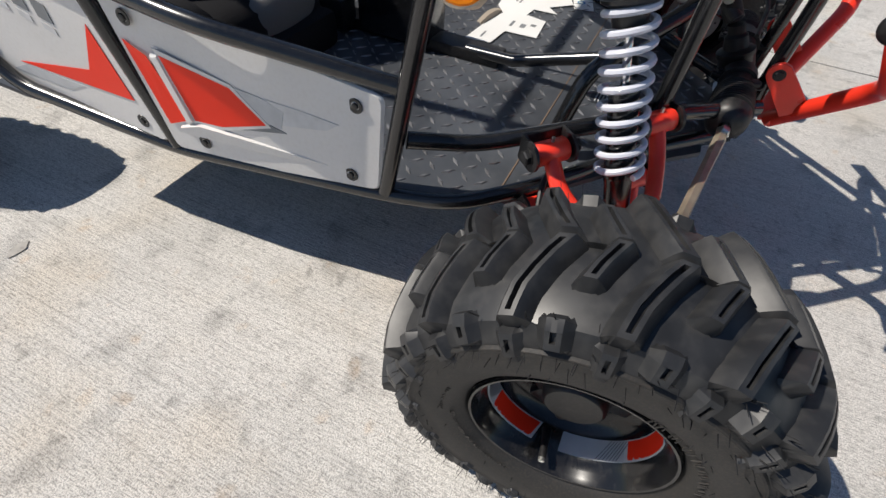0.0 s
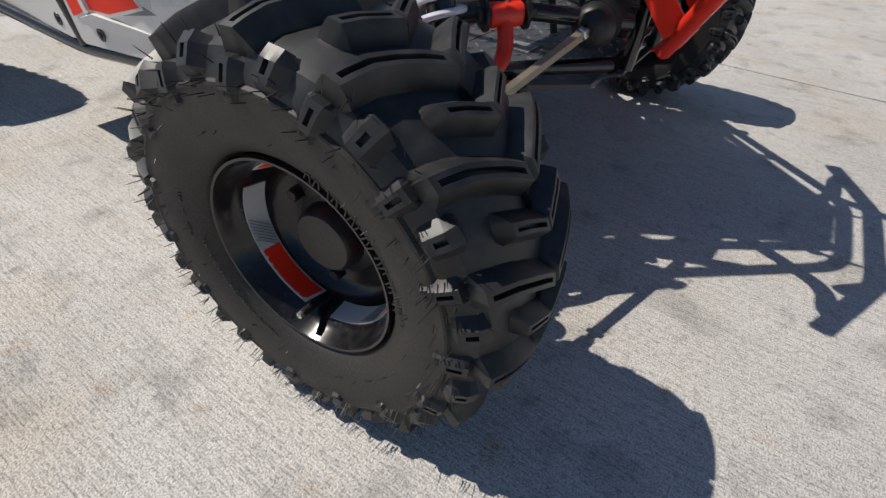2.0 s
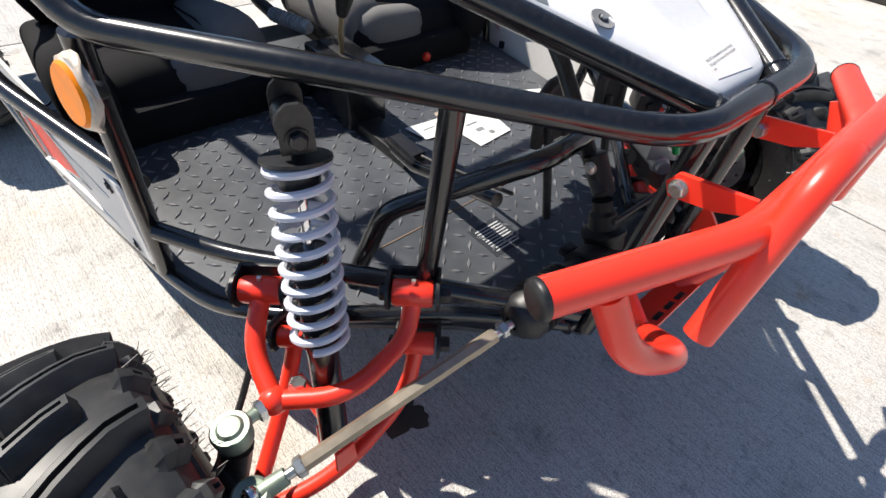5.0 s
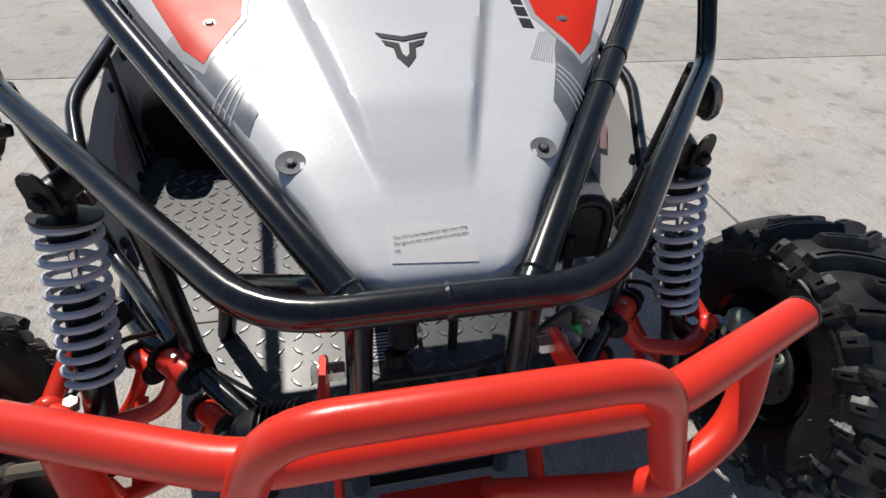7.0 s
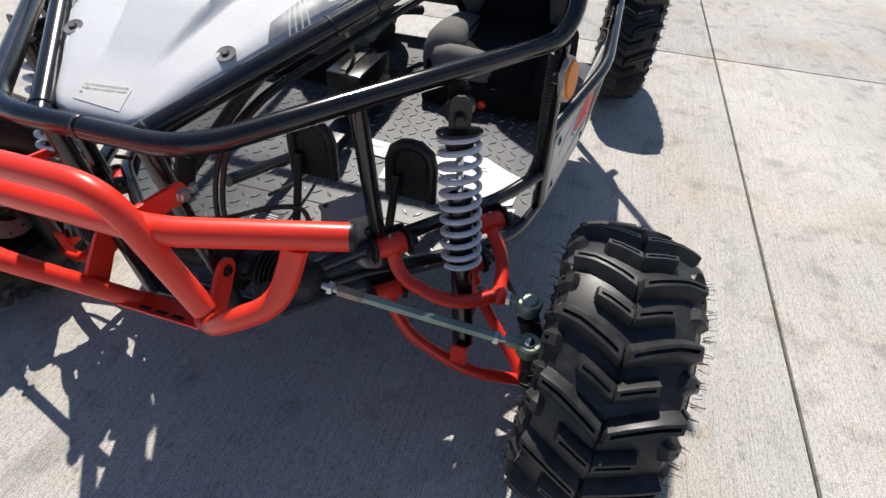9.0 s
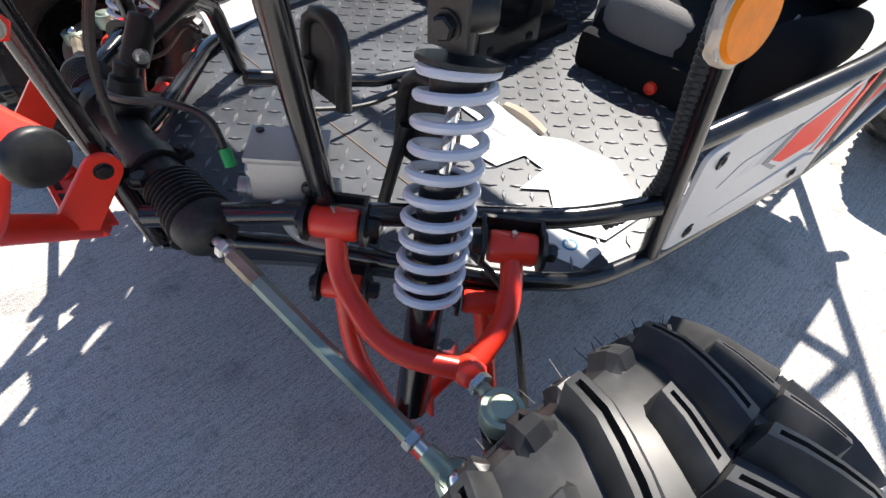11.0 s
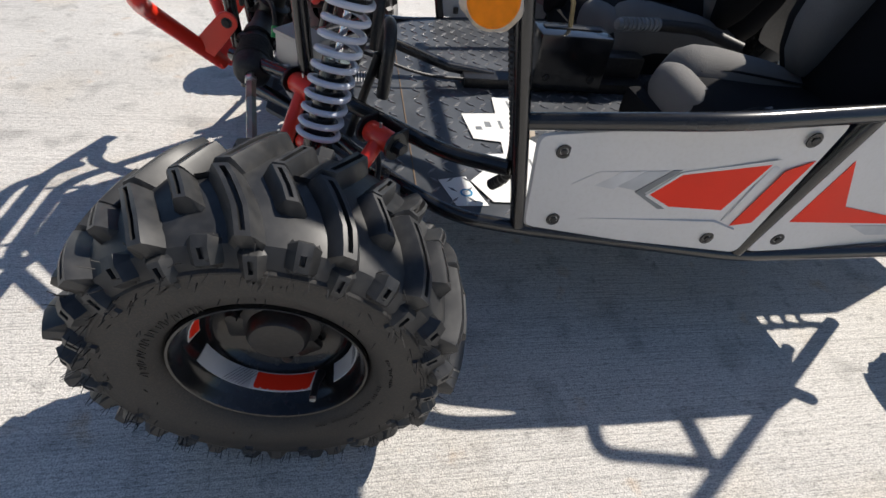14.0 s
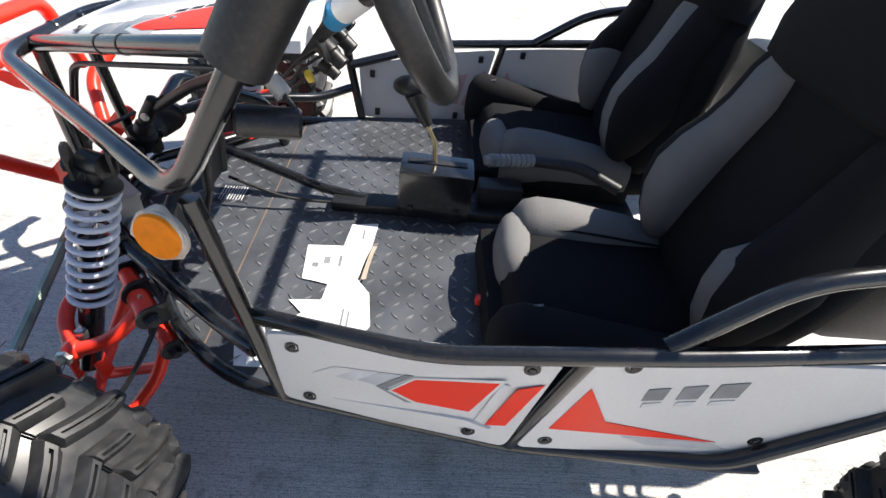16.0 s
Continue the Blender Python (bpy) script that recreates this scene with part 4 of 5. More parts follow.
    part("jam_nut", bolt(Mesh(), V(s, 0.444, -0.003, 0.282), V(s, 1, 0.05, 0.1), 0.0115, 0.008), ZINC, knuckle)
    part("brake_disc", Mesh().revolve([(-0.002, 0.064), (0.002, 0.064), (0.002, 0.03), (-0.002, 0.03)], V(s, 0.526, WHEEL_Y, WHEEL_Z), (1, 0, 0), 40, closed=True), DISC, knuckle)
    for q in range(12):
        a = 2 * math.pi * q / 12
        rr = 0.047 if q % 2 else 0.055
        part("disc_hole", Mesh().revolve([(-0.0026, 0.0032), (0.0026, 0.0032)], V(s, 0.526, WHEEL_Y + rr * math.cos(a), WHEEL_Z + rr * math.sin(a)), (1, 0, 0), 10), SOFT_RUBBER, knuckle)
    # tie rod
    r_in, r_out = V(s, 0.204, 0.098, 0.330), V(s, 0.490, 0.062, 0.268)
    dr = (r_out - r_in).normalized()
    ln = (r_out - r_in).length
    rod = part("tie_rod", Mesh().tube([r_in + dr * 0.02, r_in + dr * (ln - 0.05)], 0.0078, 6), TAN_ZINC if s > 0 else TEAL_ZINC, kart, "zinc-plated hexagonal tie rod")
    part("thread", Mesh().tube([r_in - dr * 0.03, r_in + dr * 0.03], 0.0052, 10), ZINC, rod)
    part("rod_sleeve", Mesh().tube([r_in + dr * 0.018, r_in + dr * 0.055], 0.0084, 6), TAN_ZINC, rod, "gold-brown sleeve on the tie rod")
    part("thread", Mesh().tube([r_in + dr * (ln - 0.055), r_out - dr * 0.012], 0.0055, 10), ZINC, rod)
    part("lock_nut", bolt(Mesh(), r_in + dr * (ln - 0.052), dr, 0.0105, 0.009), ZINC, rod)
    part("lock_nut", bolt(Mesh(), r_in + dr * 0.004, dr, 0.0095, 0.008), ZINC, rod)
    part("rod_end", Mesh().revolve([(-0.013, 0.012), (-0.010, 0.0175), (0.008, 0.0180), (0.011, 0.0150), (0.009, 0.0105)], r_out, (0, 0, 1), 22).tube([r_out - dr * 0.034, r_out - dr * 0.010], 0.0085, 10, r_end=0.010), YELLOW_ZINC, rod)
    part("ball_stud", Mesh().sphere(r_out + Vector((0, 0, 0.009)), 0.0088, 14, 8), CHROME, rod)
    # rack boot
    prof = [(0.0, 0.008), (0.004, 0.021), (0.012, 0.0275), (0.028, 0.030)]
    for i in range(9):
        prof += [(0.030 + i * 0.0064, 0.0238 - 0.0004 * i), (0.0318 + i * 0.0064, 0.0242 - 0.0004 * i), (0.0336 + i * 0.0064, 0.0312 - 0.0004 * i), (0.0350 + i * 0.0064, 0.0312 - 0.0004 * i)]
    prof += [(0.090, 0.022), (0.106, 0.021), (0.106, 0.0)]
    part("rack_boot", Mesh().revolve(prof, r_in + V(s, -0.004, 0, 0), V(s, -1, 0.04, 0.10), 32, caps=False), SOFT_RUBBER, kart, "ribbed black rubber steering rack boot")
    # reflector on its stalk
    rc, rn = V(s, 0.457, -0.205, 0.535), V(s, 0.95, 0.20, 0.15).normalized()
    ref = part("reflector", Mesh().revolve([(-0.004, 0.026), (0.003, 0.0275), (0.006, 0.025)], rc, rn, 28), ORANGE, kart, "round orange side reflector")
    part("reflector_rim", Mesh().revolve([(-0.006, 0.0265), (-0.006, 0.0300), (0.001, 0.0298), (0.002, 0.0275)], rc, rn, 28, closed=True), CLEAR_EDGE, ref)
    part("reflector_back", Mesh().revolve([(-0.0075, 0.0), (-0.0075, 0.0265), (-0.0045, 0.0272), (-0.0042, 0.0)], rc, rn, 28, caps=False), SOFT_RUBBER, ref)
    fu = rn.cross(Vector((0, 0, 1))).normalized()
    fw = rn.cross(fu)
    film_rows = []
    for i in range(33):
        a = 2 * math.pi * i / 32
        out_r = 0.0318 + 0.0022 * math.sin(3 * a + 0.6) + 0.0015 * math.sin(7 * a)
        dirv = math.cos(a) * fu + math.sin(a) * fw
        sag = -0.003 + 0.0035 * math.sin(5 * a + 1.0)
        film_rows.append([rc + rn * 0.0035 + dirv * 0.0265, rc + rn * (0.002 + sag * 0.5) + dirv * 0.0305, rc + rn * sag + dirv * out_r, rc + rn * (sag - 0.0008) + dirv * out_r, rc + rn * (0.001 + sag * 0.5) + dirv * 0.0305])
    part("film_wrap", Mesh().rings(film_rows, caps=False), FILM, ref, "crinkled clear film round the reflector")
    part("reflector_stalk", Mesh().revolve([(-0.022, 0.007), (-0.009, 0.010), (-0.004, 0.022)], rc, rn, 16), SOFT_RUBBER, ref)

# steering rack housing and pinion
rack = part("steering_rack", Mesh().tube([(-0.11, 0.103, 0.341), (0.11, 0.103, 0.341)], 0.0215, 18), DEEP_BLACK, kart, "black steering rack housing")
for k in (1, -1):
    c = Vector((0.072 * k, 0.103, 0.341))
    clamp = part("clamp", Mesh().revolve([(-0.013, 0.022), (-0.012, 0.0265), (0.012, 0.0265), (0.013, 0.022)], c, (1, 0, 0), 24).box((0.024, 0.040, 0.030), Matrix.Translation(c - Vector((0, 0, 0.026))), 0.003), DEEP_BLACK, rack)
    for yy in (0.030, -0.030):
        part("clamp_ear", Mesh().box((0.022, 0.018, 0.007), Matrix.Translation(c + Vector((0, yy, 0.004))), 0.002), DEEP_BLACK, clamp)
        part("bolt", bolt(Mesh(), c + Vector((0, yy, 0.0075)), (0, 0, 1), 0.006, 0.005, 0.008), SATIN, clamp)
part("pinion_housing", Mesh().revolve([(0, 0.024), (0.026, 0.024), (0.030, 0.027), (0.036, 0.027), (0.040, 0.018), (0.058, 0.016), (0.062, 0.012), (0.075, 0.012)], (0.03, 0.10, 0.335), (0, -0.45, 1), 24), DEEP_BLACK, rack)
part("bolt", bolt(Mesh(), (-0.1, 0.122, 0.35), (0, 0, 1), 0.009, 0.009, 0.012), SATIN, rack)
part("bolt", bolt(Mesh(), (0.1, 0.122, 0.35), (0, 0, 1), 0.009, 0.009, 0.012), SATIN, rack)
col_a, col_b = Vector((-0.10, -0.265, 0.610)), Vector((-0.262, -0.425, 0.765))
column = part("steering_column", Mesh().tube([(0.03, 0.065, 0.41), (-0.02, -0.06, 0.50), col_a, col_b], 0.010, 12), SATIN, kart, "steel steering column with printed label")
part("column_tube", Mesh().tube([col_a, col_a.lerp(col_b, 0.86)], 0.0165, 16), SATIN, column)
part("column_label", Mesh().tube([col_a.lerp(col_b, 0.50), col_a.lerp(col_b, 0.80)], 0.0172, 16), PAPER, column, "white printed label with a blue band")
part("label_band", Mesh().tube([col_a.lerp(col_b, 0.50), col_a.lerp(col_b, 0.60)], 0.0178, 16), BLUE_PRINT, column)
joint_m = Matrix.Translation((0.02, 0.05, 0.425)) @ Matrix.Rotation(0.6, 4, "X")
yoke = part("universal_joint", Mesh().revolve([(-0.026, 0.011), (-0.024, 0.014), (-0.010, 0.014), (0.010, 0.014), (0.024, 0.014), (0.026, 0.011)], joint_m.translation, joint_m.to_3x3() @ Vector((0, 0, 1)), 16), DEEP_BLACK, column)
part("bolt", bolt(Mesh(), joint_m @ Vector((0.013, 0, 0.012)), (1, 0, 0), 0.006, 0.006, 0.008), ZINC, yoke)
part("bolt", bolt(Mesh(), joint_m @ Vector((-0.013, 0, -0.012)), (-1, 0, 0), 0.006, 0.006, 0.008), ZINC, yoke)
# switch plate under the hood's rear edge with its plugs and leads
dash = part("switch_plate", Mesh().box((0.30, 0.004, 0.07), Matrix.Translation((-0.02, -0.318, 0.655)) @ Matrix.Rotation(radians(-25), 4, "X"), 0.001), SATIN, kart, "black switch plate with plugs and loose leads")
for x, z, r, ln in ((-0.135, 0.640, 0.014, 0.045), (-0.100, 0.662, 0.012, 0.040), (-0.060, 0.640, 0.015, 0.050), (-0.085, 0.618, 0.011, 0.038), (-0.125, 0.608, 0.012, 0.030), (-0.02, 0.655, 0.013, 0.04)):
    c = Vector((x, -0.315, z))
    part("switch_body", Mesh().revolve([(0, r * 0.9), (0.003, r), (ln * 0.5, r), (ln * 0.55, r * 0.8), (ln, r * 0.75), (ln, 0)], c, (-0.25, -0.75, -0.55), 14), SOFT_RUBBER, dash)
    part("lead", Mesh().tube([c + Vector((0, 0.0, -0.01)), c + Vector((0.02, 0.05, -0.05)), c + Vector((0.05, 0.08, -0.09)), c + Vector((0.10, 0.12, -0.08))], 0.0028, 6, 0.04), SOFT_RUBBER, dash)
part("white_plug", Mesh().tube([(-0.404, -0.318, 0.706), (-0.414, -0.340, 0.684)], 0.0085, 10), CLEAR_EDGE, dash, "clear plastic plug")
part("lead", Mesh().tube([(-0.414, -0.340, 0.684), (-0.420, -0.352, 0.672), (-0.424, -0.345, 0.662)], 0.0025, 6, 0.01), SOFT_RUBBER, dash)
part("white_plug", Mesh().tube([(-0.155, -0.30, 0.60), (-0.14, -0.30, 0.585)], 0.006, 8), YELLOW, dash, "yellow plug")
part("lead", Mesh().tube([(-0.25, -0.41, 0.735), (-0.225, -0.43, 0.70), (-0.19, -0.44, 0.675), (-0.14, -0.45, 0.66)], 0.002, 6, 0.03), PIPING, dash)
part("canister", Mesh().revolve([(0, 0.011), (0.003, 0.0150), (0.057, 0.0150), (0.060, 0.0125), (0.060, 0)], (-0.437, -0.298, 0.666), (0.26, -0.95, -0.10), 18), SATIN, kart, "dark grey relay can beside the windscreen pillar")


def steering_wheel():
    c, n = Vector((-0.27, -0.435, 0.775)), Vector((0.05, -0.88, 0.45)).normalized()
    u = Vector((1, 0, 0))
    w = n.cross(u).normalized()
    path = [c + 0.135 * (math.cos(a) * u + math.sin(a) * w) for a in [2 * math.pi * i / 48 for i in range(49)]]
    sw = part("steering_wheel", Mesh().tube(path, 0.0155, 14), SOFT_RUBBER, kart, "black padded steering wheel")
    for a in (0.3, 2.84, 4.71):
        q = c + 0.128 * (math.cos(a) * u + math.sin(a) * w)
        part("spoke", Mesh().tube([c, q], 0.010, 8), SATIN, sw)
    part("hub", Mesh().revolve([(-0.04, 0.025), (0.0, 0.035), (0.01, 0.03)], c, n, 20), SATIN, sw)


steering_wheel()


# ---- controls on the floor ----
box_m = Matrix.Translation((0.02, -0.512, 0.305)) @ Matrix.Rotation(radians(-2), 4, "Z")
shifter = part("shifter_box", Mesh().box((0.085, 0.155, 0.115), box_m, 0.006), BLACK, kart, "black steel gear shifter box")
part("gate_slot", Mesh().box((0.018, 0.125, 0.004), box_m @ Matrix.Translation((0.006, 0, 0.058)), 0.001), SOFT_RUBBER, shifter)
for yy in (0.05, -0.05):
    part("bolt", bolt(Mesh(), box_m @ Vector((-0.0425, yy, -0.03)), (-1, 0, 0), 0.006, 0.004, 0.008), SATIN, shifter)
lever = part("shift_lever", Mesh().tube([(0.027, -0.506, 0.362), (0.030, -0.500, 0.41), (0.036, -0.478, 0.45), (0.040, -0.462, 0.475)], 0.0048, 10), GOLD_ZINC, kart, "bent steel gear lever")
part("knob", Mesh().tube([(0.034, -0.484, 0.442), (0.038, -0.468, 0.470), (0.042, -0.452, 0.502)], 0.010, 14, r_end=0.020).sphere((0.044, -0.444, 0.514), 0.027, 18, 10, (0.8, 1.25, 0.75)), SOFT_RUBBER, lever, "black plastic knob")
part("tunnel_rail", Mesh().box((0.05, 0.42, 0.022), Matrix.Translation((0.02, -0.50, 0.248)), 0.003), SATIN, kart)
part("tunnel_bar", Mesh().tube([(0.06, -0.06, 0.33), (0.045, -0.26, 0.262), (0.03, -0.36, 0.252)], 0.011, 12), BLACK, kart)
part("column_stay", Mesh().tube([(0.008, 0.010, 0.452), (0.100, 0.022, 0.460), (0.224, -0.099, 0.365), (0.262, -0.125, 0.240)], 0.0125, 14, 0.025), BLACK, kart, "black bent tube bracing the steering column")
hb = part("hand_brake", Mesh().tube([(0.0, -0.90, 0.352), (0.045, -0.82, 0.372), (0.055, -0.717, 0.372)], 0.0125, 12, 0.03), SOFT_RUBBER, kart, "black hand brake lever with ribbed grey grip")
grip = []
for i in range(9):
    grip += [(0.0115 * i, 0.0135), (0.0115 * i + 0.0085, 0.0148), (0.0115 * i + 0.009, 0.0122)]
part("grip", Mesh().revolve(grip + [(0.110, 0.010), (0.112, 0.0)], (0.055, -0.717, 0.372), (-0.20, 0.98, 0.03), 18), GREY_STICKER, hb)
part("brake_base", Mesh().box((0.05, 0.10, 0.06), Matrix.Translation((0.06, -0.66, 0.275)), 0.008), SATIN, kart)

# pedals and brake cylinder
for x, y, hi, nm in ((-0.255, -0.112, 0.438, "brake_pedal"), (-0.090, -0.105, 0.446, "throttle_pedal")):
    p = part(nm, Mesh().tube([(x + 0.03, y + 0.06, 0.245), (x + 0.025, y + 0.035, 0.32), (x + 0.02, y + 0.012, hi - 0.05)], 0.007, 10), SATIN, kart, "black steel foot pedal")
    outline = [(-0.034, -0.092), (-0.034, -0.03), (-0.028, -0.012), (-0.014, -0.002), (0, 0), (0.014, -0.002), (0.028, -0.012), (0.034, -0.03), (0.034, -0.092)]
    pts = [(x + a, y + 0.12 * (-b), hi + b) for a, b in outline]
    part("pedal_pad", Mesh().slab(pts, (0, -1, -0.12), 0.006, 0.002), SOFT_RUBBER, p)
    part("pedal_rim", Mesh().tube([(a, b - 0.003, c) for a, b, c in pts], 0.0095, 12), SATIN, p)
cyl_m = Matrix.Translation((-0.206, 0.014, 0.376)) @ Matrix.Rotation(radians(-38), 4, "Z") @ Matrix.Rotation(radians(6), 4, "X")
cyl = part("brake_cylinder", Mesh().box((0.046, 0.066, 0.042), cyl_m, 0.0025), ALU, kart, "grey cast aluminium brake fluid cylinder", 20)
part("cylinder_lid", Mesh().box((0.050, 0.070, 0.006), cyl_m @ Matrix.Translation((0, 0, 0.0245)), 0.0015), ALU, cyl)
part("barrel", Mesh().revolve([(-0.045, 0.009), (-0.043, 0.013), (0.040, 0.013), (0.042, 0.010), (0.050, 0.010), (0.050, 0.0)], cyl_m @ Vector((0, 0, -0.026)), cyl_m.to_3x3() @ Vector((0, 1, 0)), 18), ALU, cyl)
for a, b in ((-0.017, -0.027), (0.017, 0.027)):
    part("lid_screw", bolt(Mesh(), cyl_m @ Vector((a, b, 0.0275)), cyl_m.to_3x3() @ Vector((0, 0, 1)), 0.0042, 0.0016), SATIN, cyl)
part("plug", bolt(Mesh(), cyl_m @ Vector((-0.023, -0.020, -0.004)), cyl_m.to_3x3() @ Vector((-1, 0, 0)), 0.0075, 0.005, 0.009), SATIN, cyl)
part("plug", bolt(Mesh(), cyl_m @ Vector((-0.010, 0.033, 0.004)), cyl_m.to_3x3() @ Vector((0, 1, 0)), 0.006, 0.005, 0.008), ZINC, cyl)
part("nozzle", Mesh().tube([cyl_m @ Vector((-0.02, 0.012, -0.022)), (-0.235, 0.036, 0.325), (-0.245, 0.015, 0.308)], 0.0085, 12, 0.01), ALU, cyl)
part("connector", Mesh().tube([(-0.172, 0.056, 0.398), (-0.180, 0.058, 0.384)], 0.0055, 10), GREEN, cyl, "green plug connector")
part("brake_wire", Mesh().tube([(0.05, 0.10, 0.40), (-0.06, 0.11, 0.415), (-0.135, 0.075, 0.435), (-0.166, 0.056, 0.428), (-0.172, 0.056, 0.398)], 0.0035, 8, 0.04), SOFT_RUBBER, kart)

# wiring along post and floor
conduit = fillet([(-0.430, -0.230, 0.56), (-0.432, -0.252, 0.45), (-0.438, -0.272, 0.36), (-0.424, -0.276, 0.30), (-0.394, -0.262, 0.262)], 0.04, 8)
ribs = Mesh()
dense = []
for a, b in zip(conduit, conduit[1:]):
    k = max(1, int((b - a).length / 0.003))
    dense += [a.lerp(b, i / k) for i in range(k)]
rings = []
for i in range(len(dense) - 1):
    d = (dense[i + 1] - dense[i]).normalized()
    u = (Vector((1, 0, 0)) - d * d.x).normalized()
    w = d.cross(u)
    rr = 0.0092 if i % 2 else 0.0074
    rings.append([dense[i] + rr * (math.cos(2 * math.pi * q / 12) * u + math.sin(2 * math.pi * q / 12) * w) for q in range(12)])
part("corrugated_conduit", ribs.rings(rings), SOFT_RUBBER, kart, "black corrugated wiring conduit", 20)
for k, off in enumerate((0.0,)):
    part("cable", Mesh().tube([(0.0 + off, -0.08, 0.30), (-0.01 + off, -0.20, 0.262), (0.01 + off, -0.30, 0.25), (0.0 + off, -0.42, 0.25)], 0.0035, 8, 0.05), SOFT_RUBBER, kart)
part("brake_hose", Mesh().tube([(-0.30, -0.09, 0.30), (-0.40, -0.10, 0.28), (-0.46, -0.06, 0.21), (-0.51, -0.02, 0.19)], 0.004, 8, 0.05), SOFT_RUBBER, kart)
part("brake_hose", Mesh().tube([(0.30, -0.09, 0.30), (0.40, -0.10, 0.28), (0.46, -0.06, 0.21), (0.51, -0.02, 0.19)], 0.004, 8, 0.05), SOFT_RUBBER, kart)

# ---- seats ----
def blob(rows, name, mat, parent, label="", seg=20):
    """A soft form lofted through (center, half width, half depth, across, depth direction) rows."""
    rings = []
    for c, a, b, u, w in rows:
        c, u, w = Vector(c), Vector(u).normalized(), Vector(w).normalized()
        ring = []
        for k in range(seg):
            t = 2 * math.pi * k / seg
            cx, sx = math.cos(t), math.sin(t)
            e = 0.78
            ring.append(c + u * a * math.copysign(abs(cx) ** e, cx) + w * b * math.copysign(abs(sx) ** e, sx))
        rings.append(ring)
    return part(name, Mesh().rings(rings), mat, parent, label, 60)


for s in (1, -1):
    x0 = s * (0.270 if s > 0 else 0.255)
    X, Y, Z = (1, 0, 0), (0, 1, 0), (0, 0, 1)
    seat = blob([((x0, -0.628, 0.285), 0.13, 0.030, X, Z), ((x0, -0.636, 0.292), 0.155, 0.050, X, Z), ((x0, -0.66, 0.298), 0.165, 0.064, X, Z), ((x0, -0.72, 0.298), 0.168, 0.062, X, Z), ((x0, -0.82, 0.292), 0.168, 0.060, X, Z),
                 ((x0, -0.93, 0.288), 0.165, 0.058, X, Z), ((x0, -1.02, 0.285), 0.15, 0.048, X, Z)], "seat", FABRIC, kart, "black and grey fabric bucket seat")
    # black base added under the cushion, the seat's shadow put into its colour
    part("shaded_seat_base", Mesh().box((0.315, 0.39, 0.070), Matrix.Translation((x0, -0.795, 0.269)), 0.018), FABRIC, seat)
    if s < 0:
        part("red_plug", Mesh().revolve([(0, 0.011), (0.007, 0.010), (0.010, 0.0)], (x0 - 0.004, -0.600, 0.259), (0, 1, 0), 12), RED, seat, "small red plastic plug")
    # outer side piece, standing higher than the cushion
    xo = x0 + s * 0.158
    blob([((xo, -0.590, 0.312), 0.018, 0.022, X, Z), ((xo, -0.594, 0.323), 0.034, 0.048, X, Z), ((xo, -0.607, 0.335), 0.041, 0.062, X, Z), ((xo, -0.635, 0.342), 0.043, 0.065, X, Z), ((xo, -0.69, 0.337), 0.043, 0.060, X, Z),
          ((xo, -0.76, 0.326), 0.042, 0.054, X, Z), ((xo, -0.85, 0.313), 0.040, 0.050, X, Z), ((xo, -0.97, 0.300), 0.036, 0.045, X, Z)], "side_bolster", FABRIC, seat)
    part("piping", Mesh().tube([(xo - s * 0.006, -0.598, 0.300), (xo - s * 0.006, -0.592, 0.335), (xo - s * 0.010, -0.597, 0.365), (xo - s * 0.016, -0.610, 0.390), (xo - s * 0.020, -0.66, 0.402)], 0.0025, 6, 0.02), PIPING, seat)
    # inner side piece and the front roll, covered with mesh
    xk = x0 - s * 0.122
    blob([((xk, -0.655, 0.290), 0.030, 0.035, X, Z), ((xk, -0.660, 0.305), 0.046, 0.058, X, Z), ((xk, -0.674, 0.318), 0.052, 0.068, X, Z), ((xk, -0.70, 0.328), 0.054, 0.066, X, Z), ((xk, -0.75, 0.330), 0.052, 0.062, X, Z), ((xk, -0.80, 0.326), 0.050, 0.058, X, Z),
          ((xk, -0.88, 0.318), 0.046, 0.053, X, Z), ((xk, -0.97, 0.302), 0.04, 0.045, X, Z)], "side_bolster", MESH_FABRIC, seat, "grey mesh fabric bolster")
    part("piping", Mesh().tube([(x0 - s * 0.078, -0.690, 0.366), (x0 - s * 0.079, -0.75, 0.370), (x0 - s * 0.080, -0.82, 0.362), (x0 - s * 0.082, -0.93, 0.348)], 0.0025, 6, 0.03), FABRIC, seat)
    blob([((x0 - s * 0.150, -0.672, 0.300), 0.020, 0.030, Y, Z), ((x0 - s * 0.135, -0.664, 0.308), 0.030, 0.052, Y, Z), ((x0 - s * 0.10, -0.658, 0.310), 0.034, 0.060, Y, Z), ((x0 - s * 0.05, -0.655, 0.308), 0.035, 0.060, Y, Z),
          ((x0 - s * 0.01, -0.656, 0.306), 0.034, 0.057, Y, Z), ((x0 + s * 0.015, -0.660, 0.302), 0.030, 0.052, Y, Z), ((x0 + s * 0.03, -0.668, 0.298), 0.022, 0.042, Y, Z)], "seat_nose", MESH_FABRIC, seat, "grey mesh fabric front roll")
    lean = Vector((0, -0.22, 0.975)).normalized()
    dep = Vector((0, 0.975, 0.22)).normalized()
    b0 = Vector((x0, -0.962, 0.33))
    fwd = lambda h: dep * min(0.045, max(0.0, h - 0.30) * 0.25)
